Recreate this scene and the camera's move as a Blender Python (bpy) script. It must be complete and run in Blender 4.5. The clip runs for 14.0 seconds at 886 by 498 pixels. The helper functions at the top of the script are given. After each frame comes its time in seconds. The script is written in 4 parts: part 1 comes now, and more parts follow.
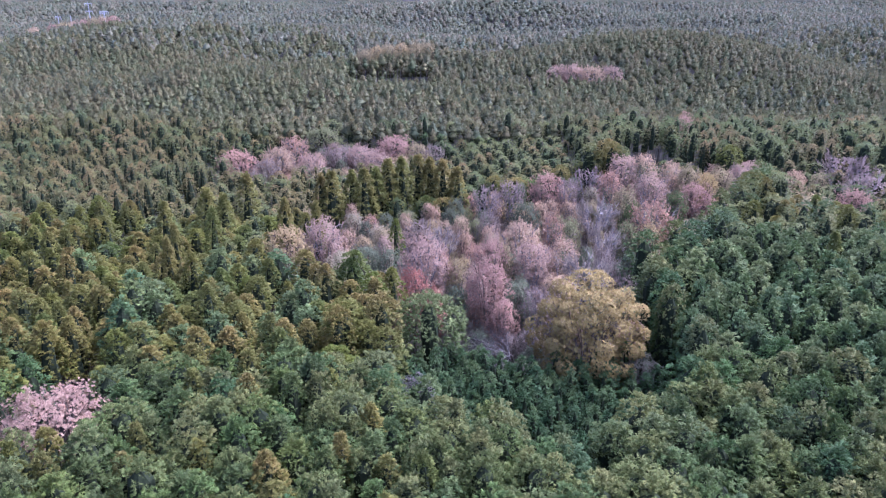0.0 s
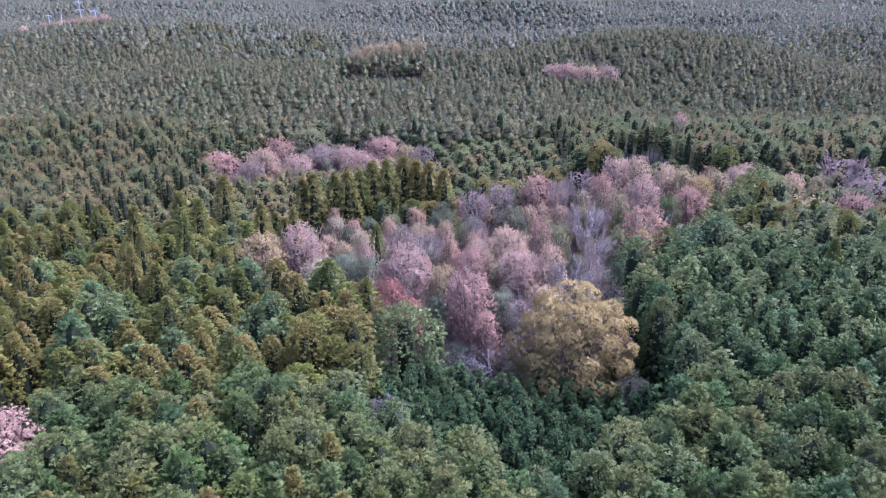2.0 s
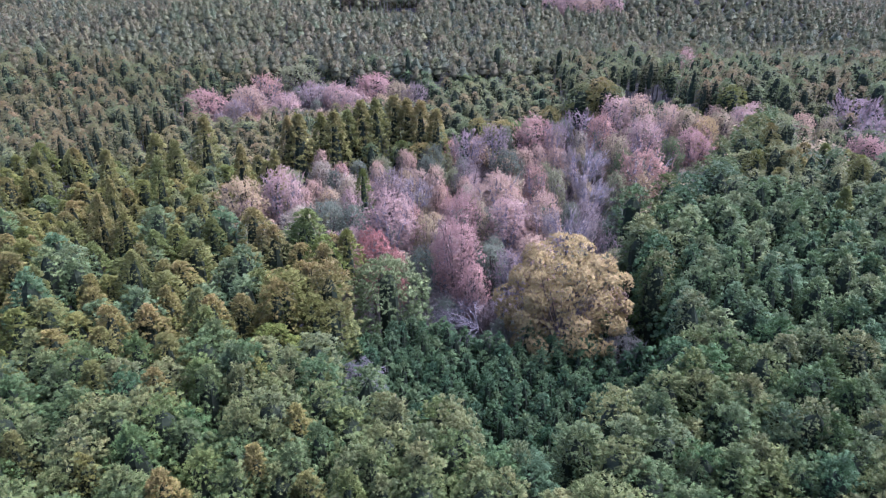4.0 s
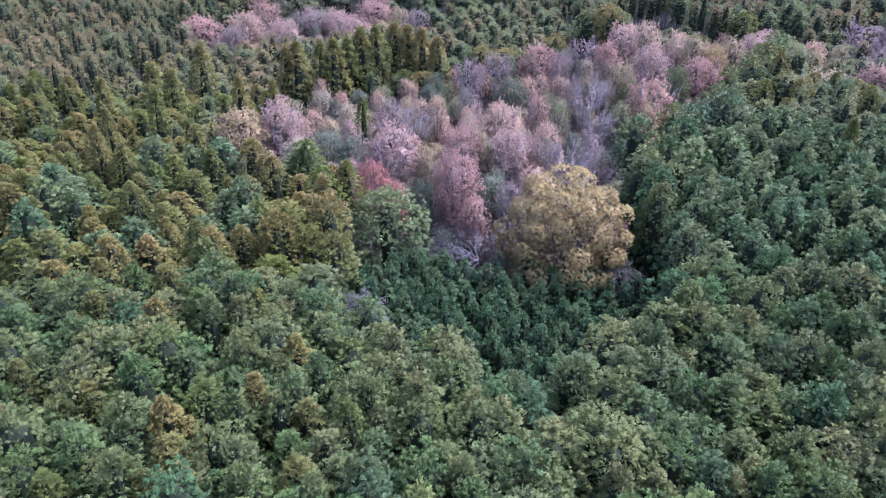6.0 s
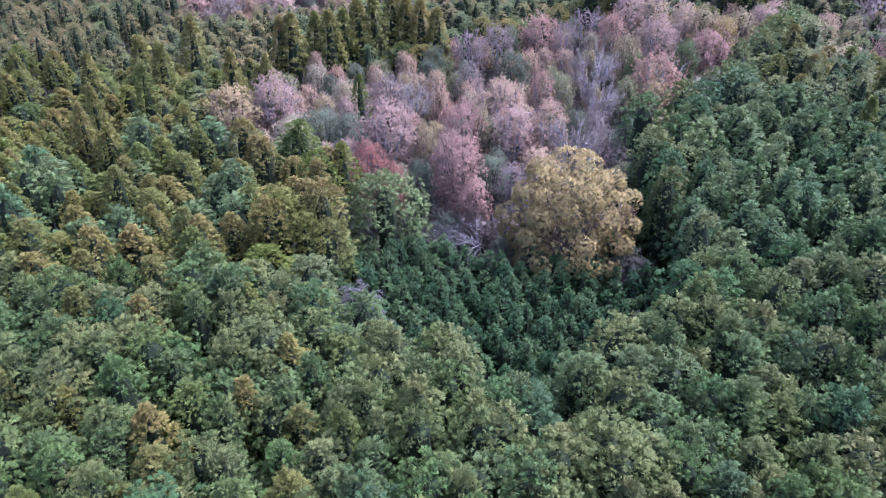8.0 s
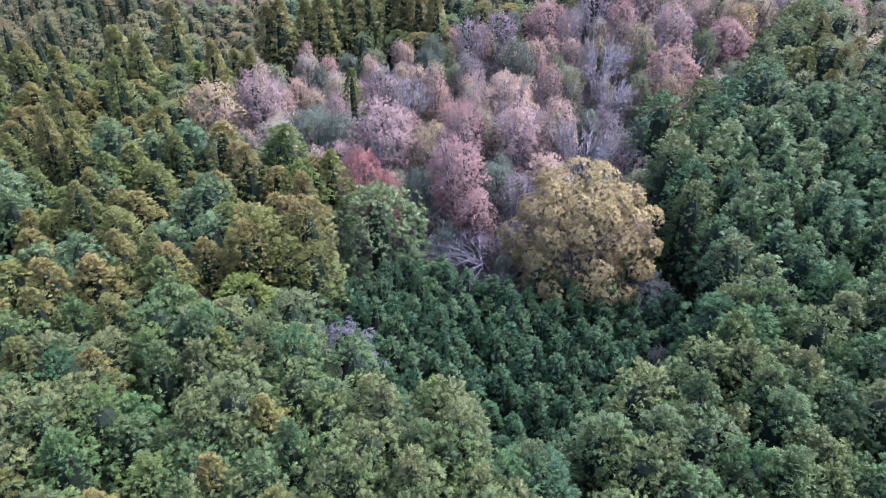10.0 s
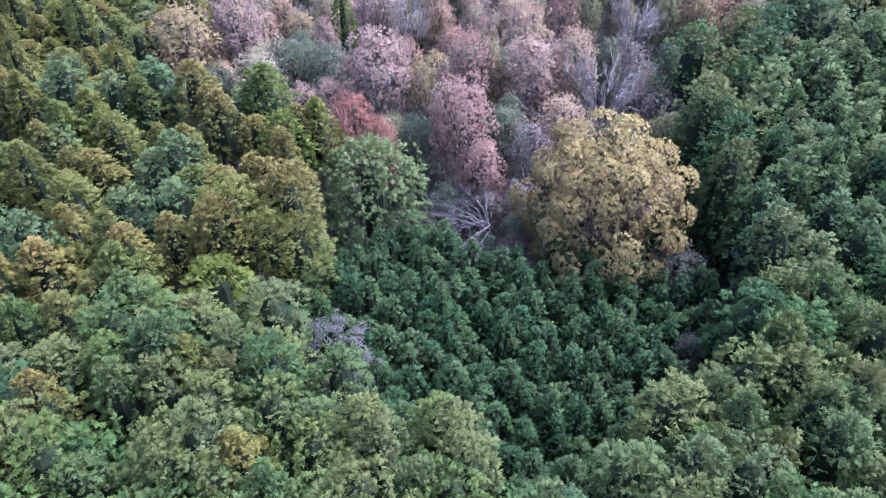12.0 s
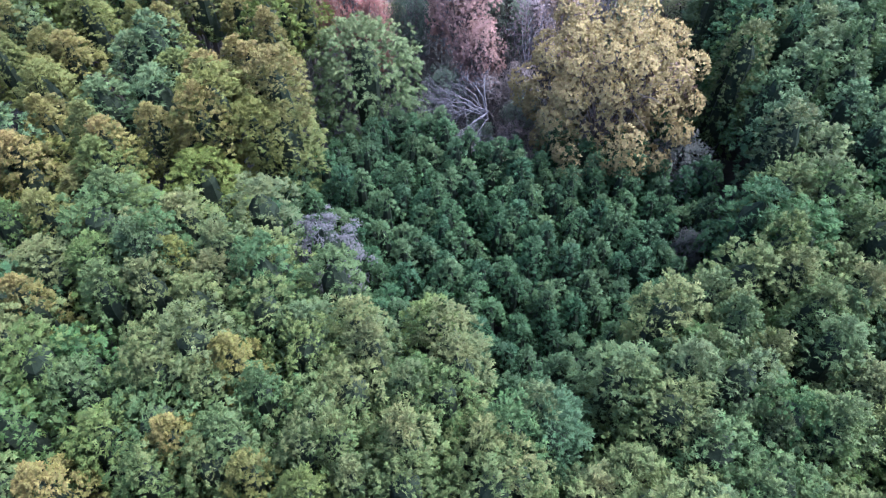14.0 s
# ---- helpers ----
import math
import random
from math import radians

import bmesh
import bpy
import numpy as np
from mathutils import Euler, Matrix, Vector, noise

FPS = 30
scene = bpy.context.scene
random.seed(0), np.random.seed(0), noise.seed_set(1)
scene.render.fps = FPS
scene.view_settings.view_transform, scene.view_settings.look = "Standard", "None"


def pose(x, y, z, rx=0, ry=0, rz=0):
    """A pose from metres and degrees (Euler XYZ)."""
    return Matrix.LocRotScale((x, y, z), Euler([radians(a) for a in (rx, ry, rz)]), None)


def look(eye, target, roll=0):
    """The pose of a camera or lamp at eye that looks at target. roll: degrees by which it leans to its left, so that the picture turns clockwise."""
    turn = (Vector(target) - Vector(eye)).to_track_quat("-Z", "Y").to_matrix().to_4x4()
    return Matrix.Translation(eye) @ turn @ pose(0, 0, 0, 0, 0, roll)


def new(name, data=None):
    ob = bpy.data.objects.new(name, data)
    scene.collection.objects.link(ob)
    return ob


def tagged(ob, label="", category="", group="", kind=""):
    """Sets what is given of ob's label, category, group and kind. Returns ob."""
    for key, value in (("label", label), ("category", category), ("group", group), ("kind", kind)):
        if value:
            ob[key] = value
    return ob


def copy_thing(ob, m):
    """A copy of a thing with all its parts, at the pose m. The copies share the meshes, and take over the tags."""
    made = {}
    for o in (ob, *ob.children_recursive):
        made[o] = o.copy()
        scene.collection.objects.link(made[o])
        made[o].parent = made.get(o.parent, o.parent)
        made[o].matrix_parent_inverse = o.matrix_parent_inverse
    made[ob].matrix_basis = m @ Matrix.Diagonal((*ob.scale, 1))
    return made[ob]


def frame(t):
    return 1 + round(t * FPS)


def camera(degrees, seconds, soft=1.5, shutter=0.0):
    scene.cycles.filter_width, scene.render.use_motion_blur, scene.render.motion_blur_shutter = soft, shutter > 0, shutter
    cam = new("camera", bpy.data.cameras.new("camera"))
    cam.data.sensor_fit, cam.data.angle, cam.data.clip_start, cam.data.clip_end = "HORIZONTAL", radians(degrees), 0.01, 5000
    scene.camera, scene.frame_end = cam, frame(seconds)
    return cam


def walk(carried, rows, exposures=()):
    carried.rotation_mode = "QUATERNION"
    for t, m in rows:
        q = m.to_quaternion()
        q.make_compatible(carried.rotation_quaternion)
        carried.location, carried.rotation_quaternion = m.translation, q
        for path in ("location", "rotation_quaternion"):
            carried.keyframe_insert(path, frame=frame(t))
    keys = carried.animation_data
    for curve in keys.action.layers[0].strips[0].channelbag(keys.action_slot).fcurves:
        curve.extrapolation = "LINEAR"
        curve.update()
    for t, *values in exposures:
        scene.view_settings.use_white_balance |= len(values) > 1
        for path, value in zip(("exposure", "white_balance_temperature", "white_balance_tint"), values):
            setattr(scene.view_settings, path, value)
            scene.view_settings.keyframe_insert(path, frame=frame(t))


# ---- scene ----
# camera and its flight
PATH = [
    (0.0, 0.00, 0.00, 54.25, 70.00, -0.00),
    (0.5, 0.56, 0.98, 54.06, 70.02, -0.01),
    (1.0, 1.31, 2.33, 53.94, 69.99, -0.02),
    (1.5, 2.21, 4.02, 53.74, 70.00, -0.02),
    (2.0, 3.06, 5.84, 53.61, 69.95, -0.05),
    (2.5, 3.85, 7.90, 53.42, 68.93, -0.06),
    (3.0, 4.50, 9.95, 53.34, 67.60, -0.03),
    (3.2, 4.72, 10.68, 53.32, 67.04, -0.05),
    (4.2, 5.31, 11.94, 53.25, 64.25, 0.10),
    (5.3, 5.56, 12.07, 53.19, 61.25, 0.27),
    (5.5, 5.60, 12.13, 53.19, 60.65, 0.33),
    (6.0, 5.66, 12.14, 53.13, 59.27, 0.38),
    (6.5, 5.65, 12.49, 53.12, 57.89, 0.36),
    (7.0, 5.62, 13.31, 53.13, 56.86, 0.33),
    (7.5, 5.62, 14.54, 53.10, 56.77, 0.34),
    (8.0, 5.57, 16.20, 53.00, 56.82, 0.31),
    (8.5, 5.52, 18.15, 52.91, 56.82, 0.28),
    (8.7, 5.51, 19.01, 52.87, 56.83, 0.29),
    (10.8, 5.36, 30.06, 52.36, 52.44, 0.16),
    (11.0, 5.31, 31.21, 52.28, 51.68, 0.16),
    (11.5, 5.25, 34.12, 52.13, 49.58, 0.15),
    (12.0, 5.28, 36.58, 52.16, 47.07, 0.25),
    (12.5, 5.44, 38.16, 52.12, 44.18, 0.26),
    (13.0, 5.56, 38.76, 52.08, 40.77, 0.31),
    (13.5, 5.69, 39.05, 52.15, 37.91, 0.39),
    (14.0, 5.76, 39.12, 52.13, 36.67, 0.37),
]

EXPOSURE, SKY, SUN, SUN_EL, SUN_ROT = 2.45, 0.112, 0.95, 60, 68
cam = camera(64.25, 14.0, soft=1.2)
walk(cam, [(t, pose(x, y, z, tilt, 0, yaw)) for t, x, y, z, tilt, yaw in PATH], exposures=[(t, EXPOSURE + e, k, tint) for t, e, k, tint in ((0, -0.03, 4730, 35), (3, -0.05, 4730, 36), (5.5, -0.03, 4660, 34.5), (8, -0.03, 4640, 30), (11, 0.02, 4600, 26), (14, 0.11, 4530, 20))])

# sky light after sundown: soft, high, slightly cool, with a weak broad glow from one side
world = bpy.data.worlds.new("sky")
scene.world = world
world.use_nodes = True
wn = world.node_tree
sky = wn.nodes.new("ShaderNodeTexSky")
sky.sky_type, sky.sun_disc, sky.sun_elevation, sky.sun_rotation = "NISHITA", False, radians(SUN_EL), radians(SUN_ROT)
sky.air_density, sky.dust_density, sky.ozone_density = 0.8, 7.0, 0.6
wn.links.new(sky.outputs[0], wn.nodes["Background"].inputs[0])
wn.nodes["Background"].inputs[1].default_value = SKY
sun = new("sun", bpy.data.lights.new("sun", "SUN"))
sun.data.energy, sun.data.angle, sun.data.color = SUN, radians(20), (1.0, 0.93, 0.86)
sun.matrix_world = look((0, 0, 0), (-math.sin(radians(SUN_ROT)) * math.cos(radians(SUN_EL)), -math.cos(radians(SUN_ROT)) * math.cos(radians(SUN_EL)), -math.sin(radians(SUN_EL))))


# ---- materials ----
def nodes_of(name):
    m = bpy.data.materials.new(name)
    m.use_nodes = True
    return m, m.node_tree.nodes, m.node_tree.links


def math_node(nodes, links, op, a, b=None):
    n = nodes.new("ShaderNodeMath")
    n.operation = op
    for i, v in enumerate((a, b)):
        if v is None:
            continue
        if isinstance(v, (int, float)):
            n.inputs[i].default_value = v
        else:
            links.new(v, n.inputs[i])
    return n.outputs[0]


def foliage(name, colours, tip=None, tip_share=0.5, rough=0.6, thin=0.25, vary=0.26, grain=9.0, even_light=0.65, gloss=0.12, relief=0.5):
    """Leaves: one tone for each tree, another hue towards its top (young shoots on the conifers), small changes from
    leaf to leaf.
    """
    m, nodes, links = nodes_of(name)
    bsdf = nodes["Principled BSDF"]
    tone = nodes.new("ShaderNodeAttribute")
    tone.attribute_name = "tone"
    info = nodes.new("ShaderNodeObjectInfo")
    t = math_node(nodes, links, "FRACT", math_node(nodes, links, "ADD", tone.outputs["Fac"], info.outputs["Random"]))
    ramp = nodes.new("ShaderNodeValToRGB")
    links.new(t, ramp.inputs[0])
    while len(ramp.color_ramp.elements) < len(colours):
        ramp.color_ramp.elements.new(0.5)
    for i, c in enumerate(colours):
        ramp.color_ramp.elements[i].position = i / max(1, len(colours) - 1)
        ramp.color_ramp.elements[i].color = (*c, 1)
    colour = ramp.outputs[0]
    geo = nodes.new("ShaderNodeNewGeometry")
    big = nodes.new("ShaderNodeTexNoise")
    big.inputs["Scale"].default_value, big.inputs["Detail"].default_value = 0.9, 3
    links.new(geo.outputs["Position"], big.inputs["Vector"])
    if tip:
        top = nodes.new("ShaderNodeAttribute")
        top.attribute_name = "tip"
        share = math_node(nodes, links, "MULTIPLY", math_node(nodes, links, "POWER", top.outputs["Fac"], 1.5), math_node(nodes, links, "MULTIPLY", big.outputs["Fac"], tip_share * 2))
        own = math_node(nodes, links, "FRACT", math_node(nodes, links, "MULTIPLY", t, 7.13))
        share = math_node(nodes, links, "MULTIPLY", share, math_node(nodes, links, "MULTIPLY", math_node(nodes, links, "POWER", own, 1.6), 1.9))
        mix = nodes.new("ShaderNodeMix")
        mix.data_type = "RGBA"
        links.new(share, mix.inputs["Factor"])
        links.new(colour, mix.inputs["A"])
        mix.inputs["B"].default_value = (*tip, 1)
        colour = mix.outputs["Result"]
    hsv = nodes.new("ShaderNodeHueSaturation")
    links.new(colour, hsv.inputs["Color"])
    fine = nodes.new("ShaderNodeTexNoise")
    fine.inputs["Scale"].default_value, fine.inputs["Detail"].default_value = grain, 2
    links.new(geo.outputs["Position"], fine.inputs["Vector"])
    # a leaf mass takes light by the way its spray faces, not leaf by leaf
    soft = nodes.new("ShaderNodeAttribute")
    soft.attribute_name = "outward"
    turn = nodes.new("ShaderNodeVectorTransform")
    turn.vector_type, turn.convert_from, turn.convert_to = "NORMAL", "OBJECT", "WORLD"
    links.new(soft.outputs["Vector"], turn.inputs[0])
    lean = nodes.new("ShaderNodeMix")
    lean.data_type = "VECTOR"
    lean.inputs["Factor"].default_value = even_light
    links.new(geo.outputs["Normal"], lean.inputs[4])
    links.new(turn.outputs[0], lean.inputs[5])
    even = nodes.new("ShaderNodeVectorMath")
    even.operation = "NORMALIZE"
    links.new(lean.outputs[1], even.inputs[0])
    rel = nodes.new("ShaderNodeBump")
    links.new(even.outputs[0], rel.inputs["Normal"])
    rel.inputs["Strength"].default_value, rel.inputs["Distance"].default_value = relief, 0.6 / grain
    links.new(fine.outputs["Fac"], rel.inputs["Height"])
    links.new(rel.outputs[0], bsdf.inputs["Normal"])
    rand = geo.outputs["Random Per Island"]
    value = math_node(nodes, links, "ADD", math_node(nodes, links, "MULTIPLY", rand, vary), math_node(nodes, links, "ADD", math_node(nodes, links, "MULTIPLY", big.outputs["Fac"], 0.5), math_node(nodes, links, "MULTIPLY", fine.outputs["Fac"], 0.6)))
    links.new(math_node(nodes, links, "ADD", value, 0.45 - vary / 2), hsv.inputs["Value"])
    links.new(math_node(nodes, links, "ADD", math_node(nodes, links, "MULTIPLY", rand, 0.03), 0.485), hsv.inputs["Hue"])
    links.new(hsv.outputs[0], bsdf.inputs["Base Color"])
    bsdf.inputs["Roughness"].default_value = rough
    bsdf.inputs["Specular IOR Level"].default_value = gloss
    if thin:
        through_leaf = nodes.new("ShaderNodeBsdfTranslucent")
        links.new(hsv.outputs[0], through_leaf.inputs[0])
        both = nodes.new("ShaderNodeMixShader")
        both.inputs[0].default_value = thin
        links.new(bsdf.outputs[0], both.inputs[1])
        links.new(through_leaf.outputs[0], both.inputs[2])
        links.new(both.outputs[0], nodes["Material Output"].inputs["Surface"])
    return m


def rough_stuff(name, dark, light, scale, rough=0.85, bump=0.3, metal=0.0, gloss=0.3):
    """Bark, soil, stone: two scales of mottling and a fine relief."""
    m, nodes, links = nodes_of(name)
    bsdf = nodes["Principled BSDF"]
    geo = nodes.new("ShaderNodeNewGeometry")
    a, b = nodes.new("ShaderNodeTexNoise"), nodes.new("ShaderNodeTexNoise")
    for n, s in ((a, scale), (b, scale * 9)):
        n.inputs["Scale"].default_value, n.inputs["Detail"].default_value = s, 5
        links.new(geo.outputs["Position"], n.inputs["Vector"])
    f = math_node(nodes, links, "ADD", math_node(nodes, links, "MULTIPLY", a.outputs["Fac"], 0.6), math_node(nodes, links, "MULTIPLY", b.outputs["Fac"], 0.4))
    ramp = nodes.new("ShaderNodeValToRGB")
    ramp.color_ramp.elements[0].position, ramp.color_ramp.elements[1].position = 0.35, 0.65
    ramp.color_ramp.elements[0].color, ramp.color_ramp.elements[1].color = (*dark, 1), (*light, 1)
    links.new(f, ramp.inputs[0])
    links.new(ramp.outputs[0], bsdf.inputs["Base Color"])
    rel = nodes.new("ShaderNodeBump")
    rel.inputs["Strength"].default_value = bump
    links.new(b.outputs["Fac"], rel.inputs["Height"])
    links.new(rel.outputs[0], bsdf.inputs["Normal"])
    bsdf.inputs["Roughness"].default_value, bsdf.inputs["Metallic"].default_value = rough, metal
    bsdf.inputs["Specular IOR Level"].default_value = gloss
    return m


CYPRESS = foliage("cypress_leaves", [(0.050, 0.092, 0.028), (0.096, 0.130, 0.025), (0.054, 0.090, 0.034), (0.090, 0.118, 0.030), (0.060, 0.110, 0.023), (0.052, 0.090, 0.031)], (0.148, 0.144, 0.041), 0.45, thin=0.25)
CYPRESS_DARK = foliage("dark_cypress_leaves", [(0.055, 0.101, 0.032), (0.097, 0.139, 0.037), (0.058, 0.105, 0.038), (0.104, 0.140, 0.043), (0.062, 0.107, 0.037)], (0.151, 0.170, 0.055), 0.45, grain=8, thin=0.25)
CEDAR = foliage("cedar_leaves", [(0.107, 0.127, 0.019), (0.141, 0.142, 0.023), (0.081, 0.113, 0.022), (0.148, 0.134, 0.026), (0.076, 0.108, 0.023)], (0.195, 0.141, 0.038), 0.42, thin=0.25)
CEDAR_TALL = foliage("tall_cedar_leaves", [(0.156, 0.163, 0.034), (0.186, 0.166, 0.036), (0.138, 0.154, 0.032)], (0.240, 0.172, 0.052), 0.4, thin=0.25)
CEDAR_BRIGHT = foliage("bright_cedar_leaves", [(0.095, 0.130, 0.016), (0.110, 0.132, 0.019)], (0.150, 0.150, 0.027), 0.4, thin=0.25)
SAPLING = foliage("young_cypress_leaves", [(0.034, 0.071, 0.023), (0.046, 0.083, 0.024), (0.035, 0.073, 0.027), (0.055, 0.083, 0.027)], (0.098, 0.130, 0.040), 0.3, thin=0.25)
MID_CYPRESS = foliage("cypress_canopy", [(0.077, 0.117, 0.038), (0.121, 0.150, 0.043), (0.084, 0.119, 0.043), (0.140, 0.150, 0.045), (0.087, 0.119, 0.043)], (0.180, 0.179, 0.059), 0.4, grain=3.2, thin=0.2, even_light=0.85, vary=0.1)
MID_CEDAR = foliage("cedar_canopy", [(0.113, 0.122, 0.036), (0.147, 0.137, 0.040), (0.088, 0.111, 0.037), (0.155, 0.131, 0.044), (0.083, 0.107, 0.037)], (0.216, 0.149, 0.059), 0.5, grain=3.2, thin=0.2, even_light=0.75, vary=0.15)
# hillside and distant woods: haze put into leaf colours, paler and bluer farther off
HAZED_HILL = foliage("hillside_canopy_hazed", [(0.095, 0.115, 0.050), (0.125, 0.125, 0.050), (0.087, 0.106, 0.056), (0.139, 0.125, 0.056), (0.100, 0.115, 0.052)], (0.210, 0.165, 0.075), 0.3, vary=0.1, grain=2, thin=0.2, even_light=0.85, gloss=0.07)
HAZED_FAR_LEAVES = foliage("distant_canopy_hazed", [(0.106, 0.131, 0.076), (0.140, 0.143, 0.076), (0.097, 0.121, 0.084), (0.156, 0.143, 0.084), (0.113, 0.131, 0.077)], (0.235, 0.188, 0.113), 0.3, vary=0.1, grain=1.2, thin=0.2, even_light=0.85, gloss=0.09)
BARK = rough_stuff("brown_bark", (0.06, 0.045, 0.035), (0.14, 0.11, 0.085), 1.5)
# solid crown hearts for inner twigs, coloured near-black to give shade
HEART_SHADE = rough_stuff("crown_heart_shade", (0.014, 0.02, 0.010), (0.034, 0.042, 0.02), 3.0, 0.95, 0.3, 0.0, 0.1)
STEM_BARK = rough_stuff("weathered_stem_bark", (0.13, 0.115, 0.10), (0.27, 0.24, 0.215), 2.0)
PALE_BARK = rough_stuff("pale_grey_bark", (0.16, 0.145, 0.14), (0.29, 0.265, 0.255), 2.0)
WHITE_BARK = rough_stuff("whitish_bare_bark", (0.08, 0.07, 0.066), (0.15, 0.135, 0.125), 2.0)
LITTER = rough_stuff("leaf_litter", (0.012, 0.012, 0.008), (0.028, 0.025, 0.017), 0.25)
STEEL = rough_stuff("galvanised_steel", (0.42, 0.43, 0.45), (0.55, 0.56, 0.58), 0.6, 0.5, 0.05, 0.6)
AUTUMN = {  # leaf colours of the broad-leaved trees: two tones each
    "lilac": [(0.396, 0.276, 0.208), (0.450, 0.313, 0.227)],
    "mauve": [(0.384, 0.244, 0.186), (0.429, 0.269, 0.196)],
    "salmon": [(0.400, 0.180, 0.128), (0.370, 0.178, 0.130)],
    "rose": [(0.443, 0.268, 0.178), (0.396, 0.252, 0.170)],
    "blush": [(0.471, 0.342, 0.211), (0.439, 0.310, 0.200)],
    "orange": [(0.413, 0.310, 0.149), (0.367, 0.286, 0.149)],
    "tan": [(0.384, 0.307, 0.155), (0.337, 0.280, 0.155)],
    "yellowtan": [(0.408, 0.302, 0.119), (0.368, 0.275, 0.119)],
    "cream": [(0.389, 0.332, 0.208), (0.341, 0.298, 0.186)],
    "peach": [(0.497, 0.349, 0.216), (0.450, 0.309, 0.196)],
    "greytan": [(0.301, 0.240, 0.195), (0.268, 0.218, 0.184)],
    "purple": [(0.305, 0.239, 0.203), (0.272, 0.210, 0.182)],
    "sage": [(0.185, 0.200, 0.118), (0.165, 0.185, 0.112)],
    "darksage": [(0.112, 0.136, 0.084), (0.126, 0.142, 0.086)],
    "tanolive": [(0.241, 0.244, 0.110), (0.207, 0.219, 0.099)],
    "olive": [(0.138, 0.163, 0.055), (0.120, 0.152, 0.059)],
    "pale_pink": [(0.410, 0.276, 0.198), (0.367, 0.247, 0.180)],
    "bare": [(0.406, 0.337, 0.259), (0.363, 0.301, 0.236)],
    "withered": [(0.105, 0.098, 0.086), (0.090, 0.086, 0.078)],
    "ash": [(0.105, 0.106, 0.080), (0.095, 0.096, 0.072)],
}
LEAF = {k: foliage(k + "_leaves", c, rough=0.7, thin=0.3, vary=0.25, even_light=0.85, gloss=0.05) for k, c in AUTUMN.items()}
# oak leaves, a lighter tone towards the top of the crown
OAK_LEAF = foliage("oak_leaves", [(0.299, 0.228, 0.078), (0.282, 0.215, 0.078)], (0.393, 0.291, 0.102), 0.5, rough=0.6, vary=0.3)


# ---- ground ----
HILLS = [  # centre, half widths and height of the knolls, ridges and hollows
    (-15, 372, 45, 26, 9), (0, 450, 80, 45, -12), (-200, 520, 100, 120, 11), (130, 405, 100, 62, 15), (120, 520, 90, 60, 6), (270, 400, 80, 90, -10), (130, 285, 60, 34, -6), (-110, 300, 60, 45, 6),
    (340, 560, 120, 100, 20), (60, 620, 150, 50, -14), (60, 770, 200, 60, 18), (-70, 610, 60, 60, 12), (-330, 830, 150, 80, 12), (420, 900, 200, 100, 24),
]


def ground_height(x, y):
    """The lie of the land: a slope across the near wood, a shallow dip behind the clearing, hills beyond."""
    x, y = np.asarray(x, float), np.asarray(y, float)
    g = -0.065 * np.clip(x, -45, 40) * np.exp(-(np.clip(y - 55, 0, None) / 28) ** 2)
    g = g - 4.5 * np.exp(-((y - 185) / 55) ** 2) / (1 + np.exp((x - 36 - 0.12 * (y - 150)) / 8))
    g = g + 2.5 / (1 + np.exp(-(x - 45) / 8)) * np.exp(-((y - 140) / 60) ** 2)
    far = 1 / (1 + np.exp(-(y - 300) / 30))
    g = g + 0.028 * np.clip(y - 260, 0, 2600)
    g = g + far * (3.5 * np.sin(x / 47 + y / 160 + 0.6) * np.sin(y / 40 + x / 210) + 5 * np.sin(y / 36 - x / 120 + 1.0) * np.clip((y - 700) / 200, 0, 1))
    ridge = 1 / (1 + np.exp(-(y - 440) / 25))
    g = g + ridge * (4.0 * np.sin((y + 0.35 * x) / 30 + 1.3 * np.sin(x / 90)) * (0.6 + 0.4 * np.sin(x / 70 + y / 130)) + 5.0 * np.sin((y - 0.5 * x) / 41 + 0.8))
    for cx, cy, sx, sy, h in HILLS:
        g = g + h * np.exp(-(((x - cx) / sx) ** 2 + ((y - cy) / sy) ** 2))
    return g


def sheet(xs, ys):
    nx, ny = len(xs), len(ys)
    gx, gy = np.meshgrid(xs, ys)
    co = np.stack([gx, gy, ground_height(gx, gy)], -1).reshape(-1, 3)
    i = (np.arange(ny - 1)[:, None] * nx + np.arange(nx - 1)).ravel()
    me = bpy.data.meshes.new("ground")
    me.from_pydata(co.tolist(), [], np.stack([i, i + 1, i + nx + 1, i + nx], 1).tolist())
    me.polygons.foreach_set("use_smooth", np.ones(len(me.polygons), bool))
    return me


u = np.linspace(-1, 1, 161)
ground = new("ground", sheet(np.sign(u) * (160 * np.abs(u) + 4300 * np.abs(u) ** 5), np.concatenate([np.linspace(-1500, -100, 12), np.linspace(-80, 400, 121), np.geomspace(410, 4600, 70)])))
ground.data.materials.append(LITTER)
tagged(ground, "forest floor of brown leaf litter", "ground", kind="structure")


# ---- shapes ----
def unit(v):
    return v / np.linalg.norm(v, axis=-1, keepdims=True).clip(1e-9)


def blades(at, way, up, length, width, fold=0.25):
    """Leaf sprays: each a kite folded along its midrib, from its foot along its way. Triangles, n x 3 x 3."""
    side = unit(np.cross(way, up))
    nor = unit(np.cross(side, way))
    length, width = np.broadcast_to(length, len(at))[:, None], np.broadcast_to(width, len(at))[:, None]
    mid = at + way * length * 0.55 - nor * width * fold
    tip = at + way * length - nor * length * 0.08
    left, right = mid + side * width * 0.5, mid - side * width * 0.5
    return np.concatenate([np.stack([at, left, tip], 1), np.stack([at, tip, right], 1)])


